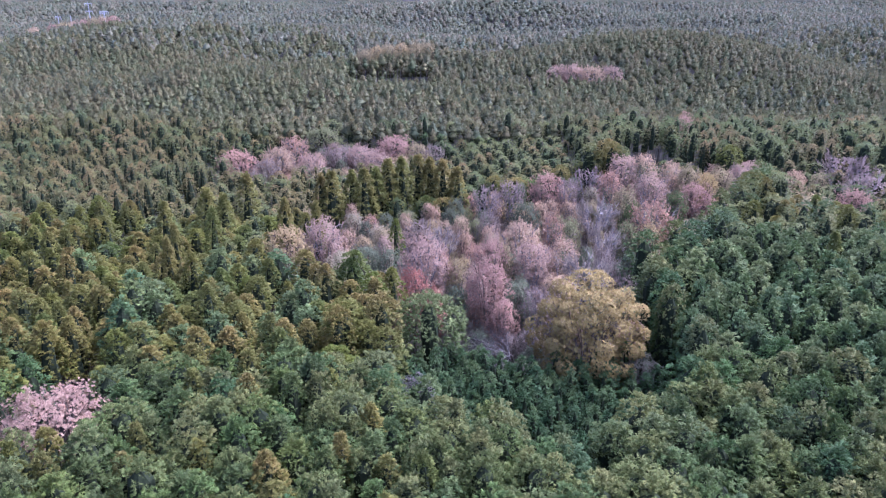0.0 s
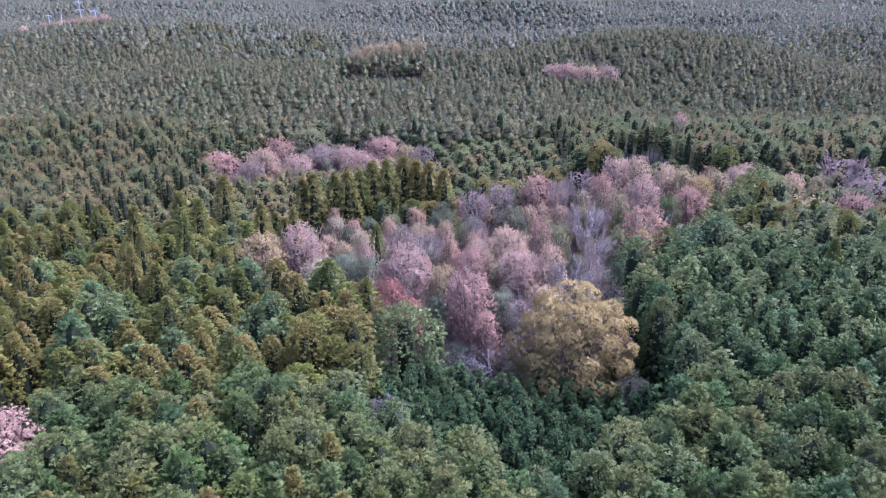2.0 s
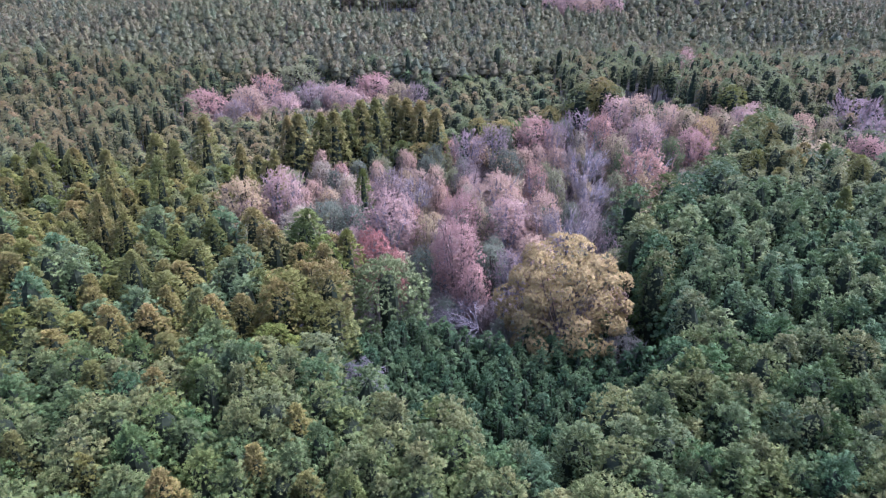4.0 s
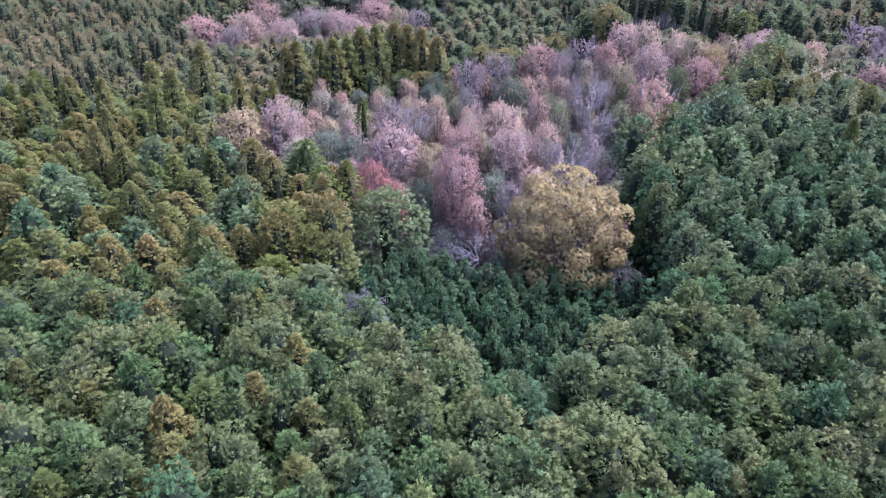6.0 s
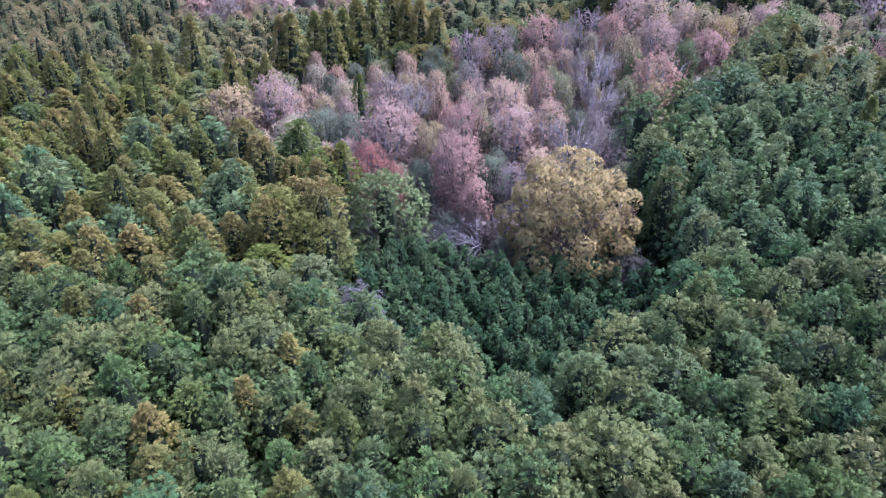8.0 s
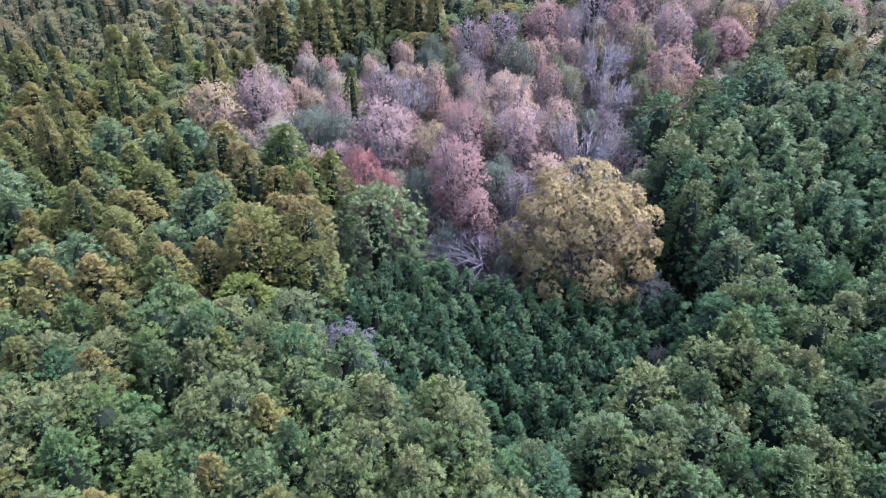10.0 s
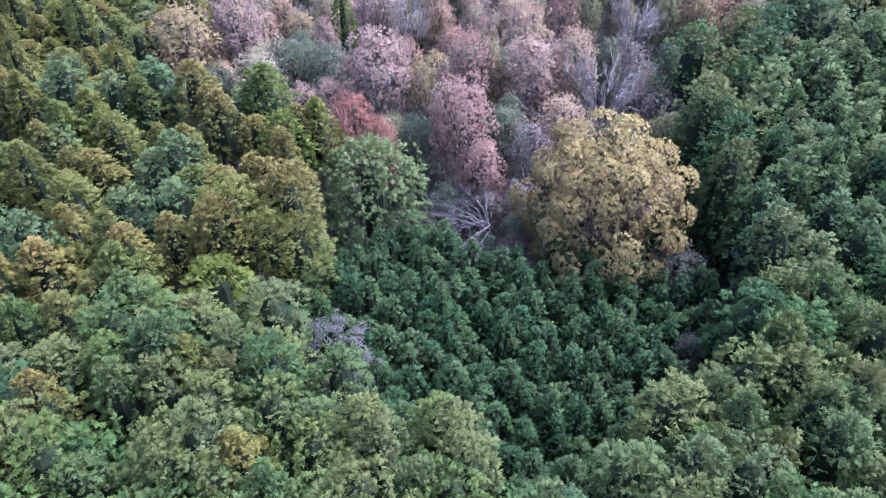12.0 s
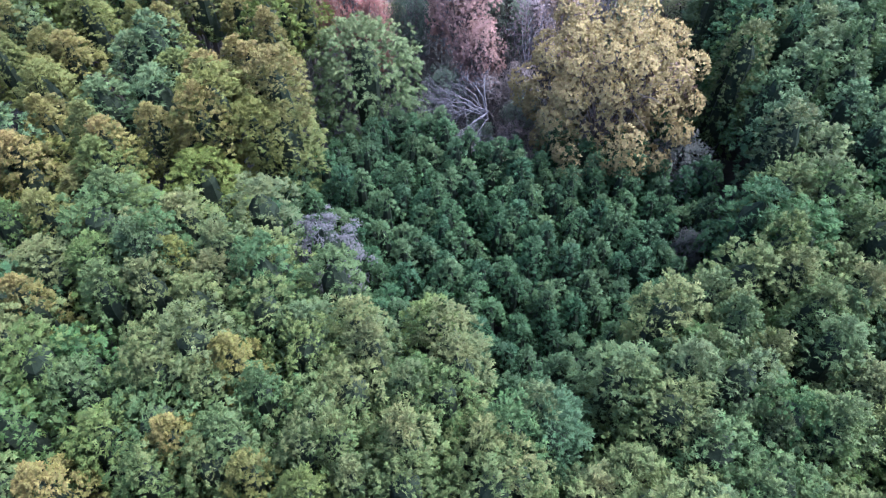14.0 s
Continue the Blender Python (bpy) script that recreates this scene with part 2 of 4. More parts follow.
def tube(points, radii, sides=5):
    """A tapered limb along a polyline."""
    points, radii = np.asarray(points, float), np.asarray(radii, float)
    d = unit(np.gradient(points, axis=0))
    ref = np.where(np.abs(d[:, 2:3]) > 0.9, np.array([[1.0, 0, 0]]), np.array([[0, 0, 1.0]]))
    a = unit(np.cross(d, ref))
    b = np.cross(d, a)
    w = np.linspace(0, 2 * np.pi, sides, endpoint=False)
    ring = points[:, None] + radii[:, None, None] * (a[:, None] * np.cos(w)[None, :, None] + b[:, None] * np.sin(w)[None, :, None])
    nxt = np.roll(ring, -1, 1)
    q = np.concatenate([np.stack([ring[:-1], nxt[:-1], nxt[1:]], 2), np.stack([ring[:-1], nxt[1:], ring[1:]], 2)], 1)
    return q.reshape(-1, 3, 3)


def wavy(rng):
    a, b, c, d = rng.uniform(0, 6.28, 4)
    return lambda phi, v: 1 + 0.17 * np.sin(3 * phi + a + 4 * v) + 0.12 * np.sin(5 * phi + b - 7 * v) + 0.10 * np.sin(2 * phi + c + 9 * v) + 0.06 * np.sin(9 * phi + d + 5 * v)


def shell(rng, n, hc, r, shape, spacing=1.15):
    """Places of sprays on a conifer's crown, the outward way there and how near the top they are."""
    v = (np.arange(n) + rng.uniform(0, 1, n)) / n
    v = v ** spacing
    phi = np.arange(n) * 2.39996 + rng.uniform(-0.4, 0.4, n)
    rad = r * shape(v) * (0.5 + 0.5 * wavy(rng)(phi, v)) * rng.uniform(0.9, 1.07, n)
    at = np.stack([np.cos(phi) * rad, np.sin(phi) * rad, hc * (1 - v) + rng.uniform(-0.03, 0.03, n) * hc], 1)
    el = np.radians(np.interp(v, [0, 0.15, 0.5, 1], [80, 48, 20, -5]))
    out = np.stack([np.cos(phi) * np.cos(el), np.sin(phi) * np.cos(el), np.sin(el)], 1)
    return at, out, 1 - v


OCTA = np.array([(1, 0, 0), (0, 1, 0), (-1, 0, 0), (0, -1, 0), (0, 0, 1), (0, 0, -1)], float)
OCTA_FACES = np.array([(0, 1, 4), (1, 2, 4), (2, 3, 4), (3, 0, 4), (1, 0, 5), (2, 1, 5), (3, 2, 5), (0, 3, 5)])


def lumps(rng, at, out, size, stretch=1.35, rough=0.14):
    """Uneven little heads of foliage at the given places, drawn out along their ways."""
    n = len(at)
    v = OCTA[None] * (1 + rng.normal(0, rough, (n, len(OCTA), 1)))
    a = rng.uniform(0, 6.28, n)
    c, s = np.cos(a)[:, None], np.sin(a)[:, None]
    v = np.stack([v[..., 0] * c - v[..., 1] * s, v[..., 0] * s + v[..., 1] * c, v[..., 2]], -1)
    along = (v * out[:, None]).sum(-1, keepdims=True)
    v = v + out[:, None] * along * (stretch - 1)
    v = at[:, None] + v * np.broadcast_to(size, n)[:, None, None]
    return v[:, OCTA_FACES].reshape(-1, 3, 3)


def round_top(v):
    return np.sqrt(1 - (1 - np.clip(v * 2.1, 0, 1)) ** 2) * (1 - 0.2 * np.clip((v - 0.55) / 0.45, 0, 1))


def spire(v):
    return np.clip(v * 1.35 + 0.02, 0, 1) ** 0.72 * (1 - 0.15 * np.clip((v - 0.7) / 0.3, 0, 1))


def long_dome(v):
    return np.sqrt(1 - (1 - np.clip(v * 3.2, 0, 1)) ** 2)


def flame(v):
    return np.clip(v * 1.7 + 0.01, 0, 1) ** 0.62 * (1 - 0.2 * np.clip((v - 0.65) / 0.35, 0, 1))


def sprigs(at, way, up, length, width):
    """A pointed spray: wide at its foot, drawn to a tip."""
    side = unit(np.cross(way, up))
    length, width = np.broadcast_to(length, len(at))[:, None], np.broadcast_to(width, len(at))[:, None]
    return np.stack([at + side * width * 0.5, at - side * width * 0.5, at + way * length], 1)


def tufts(rng, at, out, per, length, width, lift, leaf=blades, stray=0.2):
    """At each place a rosette of leaves that lies on the crown and lifts outward."""
    n = len(at)
    o = np.repeat(out, per, 0)
    foot = np.repeat(at - out * length * 0.3, per, 0)
    s = unit(np.cross(out, np.array([0.31, 0.2, 0.93]) + rng.normal(0, 0.1, (n, 3))))
    t = np.cross(out, s)
    a = (np.tile(np.arange(per) * 2 * np.pi / per, n) + np.repeat(rng.uniform(0, 6.28, n), per) + rng.normal(0, 0.25, n * per))[:, None]
    k = lift * rng.uniform(0.4, 1.6, (n * per, 1))
    way = unit(o * k + np.repeat(s, per, 0) * np.cos(a) + np.repeat(t, per, 0) * np.sin(a) + rng.normal(0, stray, o.shape))
    return leaf(foot, way, unit(o + rng.normal(0, stray, o.shape)), length * rng.uniform(0.7, 1.25, n * per), width * rng.uniform(0.75, 1.2, n * per))


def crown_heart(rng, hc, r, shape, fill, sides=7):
    """A closed body inside a crown, coloured dark for the shade there, and the way out of it at each corner."""
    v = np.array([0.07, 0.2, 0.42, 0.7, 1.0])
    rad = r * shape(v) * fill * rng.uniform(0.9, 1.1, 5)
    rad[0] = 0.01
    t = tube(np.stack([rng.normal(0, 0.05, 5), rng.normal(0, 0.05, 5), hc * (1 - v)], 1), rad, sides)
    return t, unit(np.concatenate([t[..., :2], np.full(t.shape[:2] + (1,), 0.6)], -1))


def fan_sprays(rng, foot, way, nor, length, width, pairs, droop=0.28):
    """Flat sprays of a cypress: leaflets in pairs along a rib that bends down towards its end."""
    n = len(foot)
    side = unit(np.cross(way, nor))
    nor = unit(np.cross(side, way))
    length, width = length[:, None], width[:, None]

    def rib(k):
        return foot + way * length * k - np.array([0, 0, 1.0]) * (droop * length * k * k)

    made = []
    for p in range(pairs):
        k = 0.12 + 0.74 * p / pairs
        for hand in (-1, 1):
            w = width * (1.05 - 0.9 * abs(k - 0.38)) * rng.uniform(0.65, 1.2, (n, 1))
            made.append(np.stack([rib(k - 0.12), rib(k + 0.22), rib(k + 0.3) + side * w * hand - nor * w * rng.uniform(0.05, 0.45, (n, 1))], 1))
    made.append(np.stack([rib(0.76) + side * width * 0.3, rib(0.76) - side * width * 0.3, rib(1.12)], 1))
    return np.concatenate(made)


def fan_crown(rng, hc, r, boughs, per, pairs, length, shape=None, clump=0.34, rise=0.3, fill=0.5, near=0.7, far=1.14, soft=0.0):
    """A cypress crown: boughs of uneven reach, each ending in a bunch of flat drooping sprays."""
    shape = shape or flame
    at, out, top = shell(rng, boughs, hc, r, shape, 1.3)
    reach = rng.uniform(near, far, boughs)
    at[:, :2] *= reach[:, None]
    at[:, 2] += (reach - 0.95) * 0.5 * r
    n = boughs * per
    o = np.repeat(out, per, 0)
    nd = unit(rng.normal(0, 1, o.shape) + o * 1.0 + np.array([0, 0, 0.25]))
    size = np.repeat(clump * rng.uniform(0.7, 1.35, boughs), per)
    way = unit(nd * 0.8 + o * 0.3 + np.array([0, 0, rise]) + rng.normal(0, 0.2, o.shape))
    nor = unit(nd * 0.5 + o * 0.3 + np.array([0, 0, 0.5]) + rng.normal(0, 0.3, o.shape))
    big = length * rng.uniform(0.65, 1.3, n)
    t = fan_sprays(rng, np.repeat(at, per, 0) + nd * size[:, None] - way * big[:, None] * 0.4, way, nor, big, big * 0.5, pairs)
    face = unit(o * (0.35 + soft) + (nd + nor) * 0.45 * (1 - soft))
    face = np.repeat(np.tile(face, (2 * pairs + 1, 1))[:, None], 3, 1)
    tip = np.tile(np.repeat(top, per), 2 * pairs + 1)
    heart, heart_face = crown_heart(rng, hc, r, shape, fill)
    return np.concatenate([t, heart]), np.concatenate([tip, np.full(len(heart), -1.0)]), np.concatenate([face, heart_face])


def far_crown(rng, hc, r, sprays, length, pointed):
    """A small conifer crown for the hills: a core of two heads under a coat of sprays."""
    up = np.tile([[0, 0, 1.0]], (2, 1))
    mid = np.array([(0, 0, hc * 0.34), (rng.normal(0, 0.1), rng.normal(0, 0.1), hc * 0.62)])
    t = lumps(rng, mid, up, np.array([0.8, 0.5]) * r, 1.5, 0.12)
    face = unit(t - np.repeat(mid, 8, 0)[:, None] + np.array([0, 0, 0.5 * r]))
    at, out, top = shell(rng, sprays, hc * 0.9, r * 0.95, spire if pointed else flame, 1.25)
    nd = unit(out + rng.normal(0, 0.18, out.shape))
    way = unit(nd + np.array([0, 0, 0.3]) + rng.normal(0, 0.25, out.shape))
    coat = sprigs(at - way * length * 0.4, way, unit(rng.normal(0, 0.6, out.shape) + np.array([0, 0, 1])), length * rng.uniform(0.7, 1.3, sprays), length * rng.uniform(0.6, 0.95, sprays))
    leaf = np.repeat(unit(nd * 0.6 + out * 0.3 + np.array([0, 0, 0.45]))[:, None], 3, 1)
    return np.concatenate([t, coat]), np.concatenate([np.full(16, 0.3), top]), np.concatenate([face, leaf])


def soup(name, tris, material, tip=None, tone=None, outward=None):
    """One mesh of loose triangles, with how near the tree's top each lies (below zero: the heart within, coloured dark
    as shade) and the tree's own tone.
    """
    n = len(tris)
    me = bpy.data.meshes.new(name)
    me.vertices.add(3 * n)
    me.vertices.foreach_set("co", np.ascontiguousarray(tris, np.float32).ravel())
    me.loops.add(3 * n)
    me.loops.foreach_set("vertex_index", np.arange(3 * n, dtype=np.int32))
    me.polygons.add(n)
    me.polygons.foreach_set("loop_start", np.arange(0, 3 * n, 3, dtype=np.int32))
    for key, val in (("tip", tip), ("tone", tone)):
        if val is not None:
            me.attributes.new(key, "FLOAT", "POINT").data.foreach_set("value", np.repeat(np.asarray(val, np.float32), 3))
    if outward is not None:
        outward = np.asarray(outward, np.float32)
        me.attributes.new("outward", "FLOAT_VECTOR", "POINT").data.foreach_set("vector", (outward if outward.ndim == 3 else np.repeat(outward, 3, 0)).ravel())
    me.materials.append(material)
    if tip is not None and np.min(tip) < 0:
        me.materials.append(HEART_SHADE)
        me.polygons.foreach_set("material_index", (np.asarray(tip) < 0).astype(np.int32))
    me.update(calc_edges=True)
    return me


def part(name, tris, material, parent, label="", tip=None, outward=None):
    ob = new(name, soup(name, tris, material, tip, None, outward))
    ob.parent = parent
    if label:
        tagged(ob, label)
    return ob


def trunk_tris(rng, height, radius, lean=0.15):
    k = np.linspace(-0.03, 1, 7)
    p = np.stack([lean * np.sin(k * 3 + rng.uniform(0, 6)) * k, lean * np.sin(k * 2.5 + rng.uniform(0, 6)) * k, k * height], 1)
    return tube(p, radius * (1.25 - k) / 1.25 + 0.02, 7)


def conifer(name, rng, height, hc, r, crown, material, args, label, category, group):
    """A conifer standing at the origin: trunk and crown."""
    tree = new(name)
    part("trunk", trunk_tris(rng, height - 2.2, 0.015 * height), BARK, tree)
    t, tip, outward = crown(rng, hc, r, *args)
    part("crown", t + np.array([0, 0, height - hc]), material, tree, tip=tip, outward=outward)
    return tagged(tree, label, category, group)


def stand(name, rows, forms, material, label, category):
    """A wood too large to count: every tree real, all in one mesh. rows: x, y, z of the foot, width and height factor, turn."""
    tris, tips, tones, ways = [], [], [], []
    for i, (x, y, z, s, h, a) in enumerate(rows):
        t, tip, way = forms[i % len(forms)]
        c, sn = math.cos(a) * s, math.sin(a) * s
        m = np.array([[c, sn, 0], [-sn, c, 0], [0, 0, h]])
        tris.append((t @ m + np.array([x, y, z])).astype(np.float32))
        tips.append(tip)
        ways.append((way @ np.array([[math.cos(a), math.sin(a), 0], [-math.sin(a), math.cos(a), 0], [0, 0, 1]])).astype(np.float32))
        tones.append(np.full(len(t), (0.9 * noise.noise((x / 55, y / 55, 0)) + 0.5 * ((i * 0.61803) % 1.0)) % 1.0))
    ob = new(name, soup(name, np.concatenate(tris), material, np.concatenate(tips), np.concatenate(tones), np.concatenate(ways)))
    return tagged(ob, label, category, kind="stuff")


def inside(poly, x, y):
    hit = False
    for (ax, ay), (bx, by) in zip(poly, poly[1:] + poly[:1]):
        if (ay > y) != (by > y) and x < (bx - ax) * (y - ay) / (by - ay) + ax:
            hit = not hit
    return hit


# ---- plan of the stands ----
CLEARING = [(-9.5, 78), (-6, 84), (3, 89.5), (9, 88), (11, 85.5), (21, 87), (28.5, 88), (29.5, 76), (26.0, 71.3), (21.8, 68.3), (19.2, 66.3), (17.2, 63.1), (15.0, 60.0), (13.0, 58.2), (11.2, 59.2), (9.8, 61.1), (6.9, 62.8), (4.3, 64.0), (-0.4, 67.4), (-5.6, 71.4)]
GROVE = [(-32, 110), (-33, 128), (-27, 143), (-33, 157), (4, 166), (7, 178), (43, 193), (45, 184), (82, 180), (62, 144), (46, 118), (33, 113), (31.5, 102), (29, 87), (13, 87), (3, 90), (3, 95), (-1, 97), (-7, 95), (-9, 102), (-15, 107), (-23, 105)]
GROVE_FAR = [(-68, 198), (-62, 214), (-45, 240), (-5, 232), (5, 215), (-15, 205), (-45, 196)]
# broad-leaved trees: x, y, height of the top, radius of the crown, colour
GROVE_NEAR_ROWS = [
    (-3.0, 114.2, 15.0, 4.5, "lilac"), (7.2, 101.5, 16.0, 3.2, "mauve"), (-4.6, 100.5, 15.0, 2.5, "salmon"), (-1.5, 99.5, 12.5, 1.7, "salmon"),
    (8.2, 114.3, 15.0, 2.9, "mauve"), (10.5, 115.8, 14.0, 1.9, "tan"), (2.5, 113.0, 12.0, 2.1, "tan"), (-22.8, 126.5, 14.5, 4.1, "lilac"),
    (-28.8, 122.5, 14.5, 4.2, "orange"), (-18.1, 115.3, 12.0, 3.1, "cream"), (14.8, 125.3, 14.5, 4.2, "blush"), (21.6, 132.1, 14.0, 2.4, "rose"),
    (15.4, 114.7, 14.0, 3.5, "lilac"), (21.4, 117.1, 14.0, 3.0, "blush"), (-4.8, 136.9, 11.0, 3.3, "greytan"), (0.0, 131.9, 11.0, 3.1, "bare"),
    (3.6, 136.5, 12.0, 1.9, "peach"), (-13.9, 118.7, 12.0, 3.8, "sage"), (-9.5, 117.0, 12.0, 2.9, "sage"),
]
GROVE_MID_ROWS = [
    (12.2, 118.3, 11.0, 2.4, "sage"), (2.0, 102.8, 11.0, 2.0, "darksage"), (14.4, 99.9, 12.0, 2.5, "purple"), (-11.1, 126.2, 11.0, 1.8, "lilac"),
    (10.2, 163.8, 11.0, 3.7, "purple"), (16.6, 169.1, 11.0, 3.6, "purple"), (26.2, 172.9, 12.0, 4.3, "mauve"), (37.3, 177.5, 12.0, 4.0, "purple"),
    (31.0, 170.6, 11.0, 3.1, "purple"), (18.5, 153.2, 10.0, 3.4, "darksage"), (3.0, 160.3, 9.0, 2.4, "darksage"), (9.8, 146.0, 10.0, 2.6, "greytan"),
    (42.3, 136.4, 15.0, 5.2, "rose"), (40.8, 130.8, 12.5, 2.3, "orange"), (45.9, 127.4, 12.5, 2.7, "tan"), (32.4, 143.5, 13.0, 5.2, "bare"),
    (31.1, 129.3, 12.0, 4.0, "bare"), (23.9, 109.2, 14.0, 4.2, "bare"), (36.0, 131.3, 12.5, 2.2, "tanolive"),
]
GROVE_FAR_ROWS = [
    (27.9, 113.4, 13.5, 2.5, "greytan"), (30.6, 109.7, 10.0, 2.7, "purple"), (25.6, 135.1, 12.0, 2.3, "tanolive"), (45.7, 175.4, 16.0, 4.0, "lilac"),
    (51.0, 176.5, 16.0, 3.9, "blush"), (39.7, 163.2, 15.0, 3.1, "rose"), (48.1, 158.8, 15.0, 4.3, "lilac"), (55.6, 167.8, 16.0, 3.3, "blush"),
    (55.9, 150.5, 15.0, 4.1, "mauve"), (58.6, 163.9, 16.0, 3.1, "tan"), (61.9, 160.6, 15.0, 2.8, "yellowtan"), (66.8, 165.7, 15.0, 3.2, "tan"),
    (74.8, 172.7, 14.0, 4.0, "lilac"), (40.3, 151.2, 14.0, 2.7, "tan"), (49.6, 144.8, 15.0, 2.8, "olive"), (39.5, 140.3, 14.0, 2.5, "olive"),
    (74.4, 137.9, 16.0, 5.4, "tan"), (75.9, 129.6, 14.0, 2.6, "tan"), (83.5, 162.9, 15.0, 2.7, "peach"),
]
EDGE_ROWS = [
    (88.1, 145.4, 15.0, 3.8, "mauve"), (-61.3, 206.1, 10.5, 6.0, "mauve"), (-46.9, 219.2, 12.0, 5.0, "rose"), (-50.0, 209.5, 11.0, 5.0, "blush"),
    (-51.3, 201.7, 9.0, 4.1, "greytan"), (-40.0, 232.4, 13.0, 6.5, "tanolive"), (-32.8, 219.4, 9.0, 6.0, "greytan"), (-26.3, 217.2, 10.0, 4.3, "lilac"),
    (-15.6, 225.8, 11.0, 6.0, "mauve"), (-20.6, 212.9, 9.0, 4.1, "lilac"), (-8.2, 220.1, 10.0, 3.9, "tan"), (-2.9, 217.6, 10.0, 3.8, "greytan"),
    (-39.5, 207.9, 9.0, 5.0, "lilac"), (100.8, 172.5, 16.5, 6.5, "purple"), (98.1, 158.2, 15.0, 6.0, "purple"), (88.8, 162.2, 14.5, 2.2, "tan"),
    (80.7, 180.2, 13.0, 4.4, "lilac"), (-37.6, 58.0, 19.0, 6.0, "pale_pink"), (5.6, 95.6, 6.5, 2.0, "darksage"),
    (9.0, 97.5, 11.0, 2.4, "mauve"), (13.0, 95.5, 7.0, 2.0, "greytan"), (11.0, 86.6, 3.8, 1.2, "tanolive"), (13.2, 87.2, 3.4, 1.3, "greytan"), (8.4, 88.2, 3.0, 1.2, "greytan"), (9.0, 90.6, 4.2, 1.6, "darksage"), (12.2, 90.2, 4.0, 1.7, "greytan"), (13.4, 92.6, 5.5, 1.9, "sage"), (10.4, 95.0, 6.0, 1.8, "greytan"), (29.3, 79.0, 3.0, 1.4, "darksage"), (26.0, 74.6, 7.0, 1.5, "ash"), (27.0, 83.8, 8.2, 2.9, "ash"), (12.0, 104.0, 11.0, 2.6, "sage"), (18.5, 104.5, 12.0, 3.0, "blush"), (5.5, 107.0, 12.5, 2.4, "lilac"),
]
# tall cedars that stand out: x, y, height of the top, radius
CEDAR_ROWS = [
    (-26.3, 161.4, 13.0, 3.4), (-28.9, 162.5, 12.0, 2.8), (-18.8, 163.6, 13.0, 3.4), (-16.3, 166.9, 12.5, 3.1), (-13.5, 169.0, 14.0, 3.4), (-10.2, 170.6, 14.0, 3.4),
    (-6.2, 174.0, 14.0, 3.7), (-3.2, 172.9, 13.5, 3.4), (0.0, 170.7, 13.5, 3.5), (3.5, 169.7, 12.0, 3.1), (-22.0, 166.0, 12.0, 3.0), (-42.7, 124.8, 15.0, 2.4),
    (-48.3, 138.7, 15.0, 3.2), (-44.5, 138.0, 14.0, 2.8), (-44.5, 155.0, 14.0, 3.2), (-53.3, 129.1, 15.0, 2.5), (-31.5, 134.8, 14.0, 2.4), (-44.9, 111.7, 16.0, 1.8),
    (-43.7, 105.1, 16.0, 1.8), (-24.8, 131.8, 14.0, 2.0), (61.8, 105.0, 17.0, 2.0),
]
HILL_ROWS = [
    (69.5, 338.0, 22.5, 6.5, "blush"), (62.0, 343.0, 22.5, 6.5, "lilac"), (78.8, 340.5, 22.0, 6.0, "lilac"), (55.0, 346.0, 22.0, 5.5, "lilac"), (78.0, 228.5, 18.0, 3.1, "mauve"),
    (-39.0, 362.0, 22.0, 4.5, "tan"), (-33.0, 366.0, 23.0, 4.5, "orange"), (-27.0, 367.0, 24.0, 4.5, "tan"), (-21.0, 369.0, 24.5, 4.5, "orange"), (-14.0, 371.0, 25.5, 4.5, "tan"), (-8.0, 373.0, 26.0, 4.5, "tan"),
]
BROAD = GROVE_NEAR_ROWS + GROVE_MID_ROWS + GROVE_FAR_ROWS + EDGE_ROWS + HILL_ROWS
for k in range(8):  # pinkish scrub by the pylons
    px, py = -276 + k * 7 + (k % 3) * 2, 498 + (k * 37) % 14
    BROAD.append((px, py, float(ground_height(px, py)) + 18.5, 5.0, ("blush", "mauve", "tan")[k % 3]))
OAK = (20.3, 89.0, 18.2, 7.8)
taken = [(x, y, r) for x, y, _, r, _ in BROAD] + [(x, y, r) for x, y, _, r in CEDAR_ROWS] + [(OAK[0], OAK[1], OAK[3]), (-2, 92.6, 5.5), (26.5, 84.5, 2.2), (-10.2, 93.2, 2.2), (-9.2, 131.6, 2), (-3.0, 70.4, 2.2)]


def free(x, y, gap):
    return all((x - a) ** 2 + (y - b) ** 2 > (r * 0.8 + gap) ** 2 for a, b, r in taken)


# ---- scatter: where each tree of the stands grows ----
pick = np.random.default_rng(7)
cypress_rows, cedar_rows, far_rows, sapling_rows, brush_rows, back_rows = [], [], [], [], [], []


def lattice(y0, y1, step_at, half_at):
    y, k = y0, 0
    while y < y1:
        s = step_at(y)
        half = half_at(y)
        n = int(2 * half / s)
        for i in range(n + 1):
            x = -half + 5 + (i + 0.5 * (k % 2)) * s
            yield x + pick.uniform(-0.46, 0.46) * s, y + pick.uniform(-0.46, 0.46) * s, s
        y += s * 0.88
        k += 1


def left_stand(x, y):
    return x < np.interp(y, [60, 68, 73, 90, 110], [-40, -34, -10, -4, 0])


GAPS = [(52.5, 66, 199, 214), (-42, -8, 348, 353), (70, 77, 205, 212), (-86, -76, 168, 177)]  # bare places among the trees


def in_gap(x, y):
    return any(a < x < b and c < y < d for a, b, c, d in GAPS)


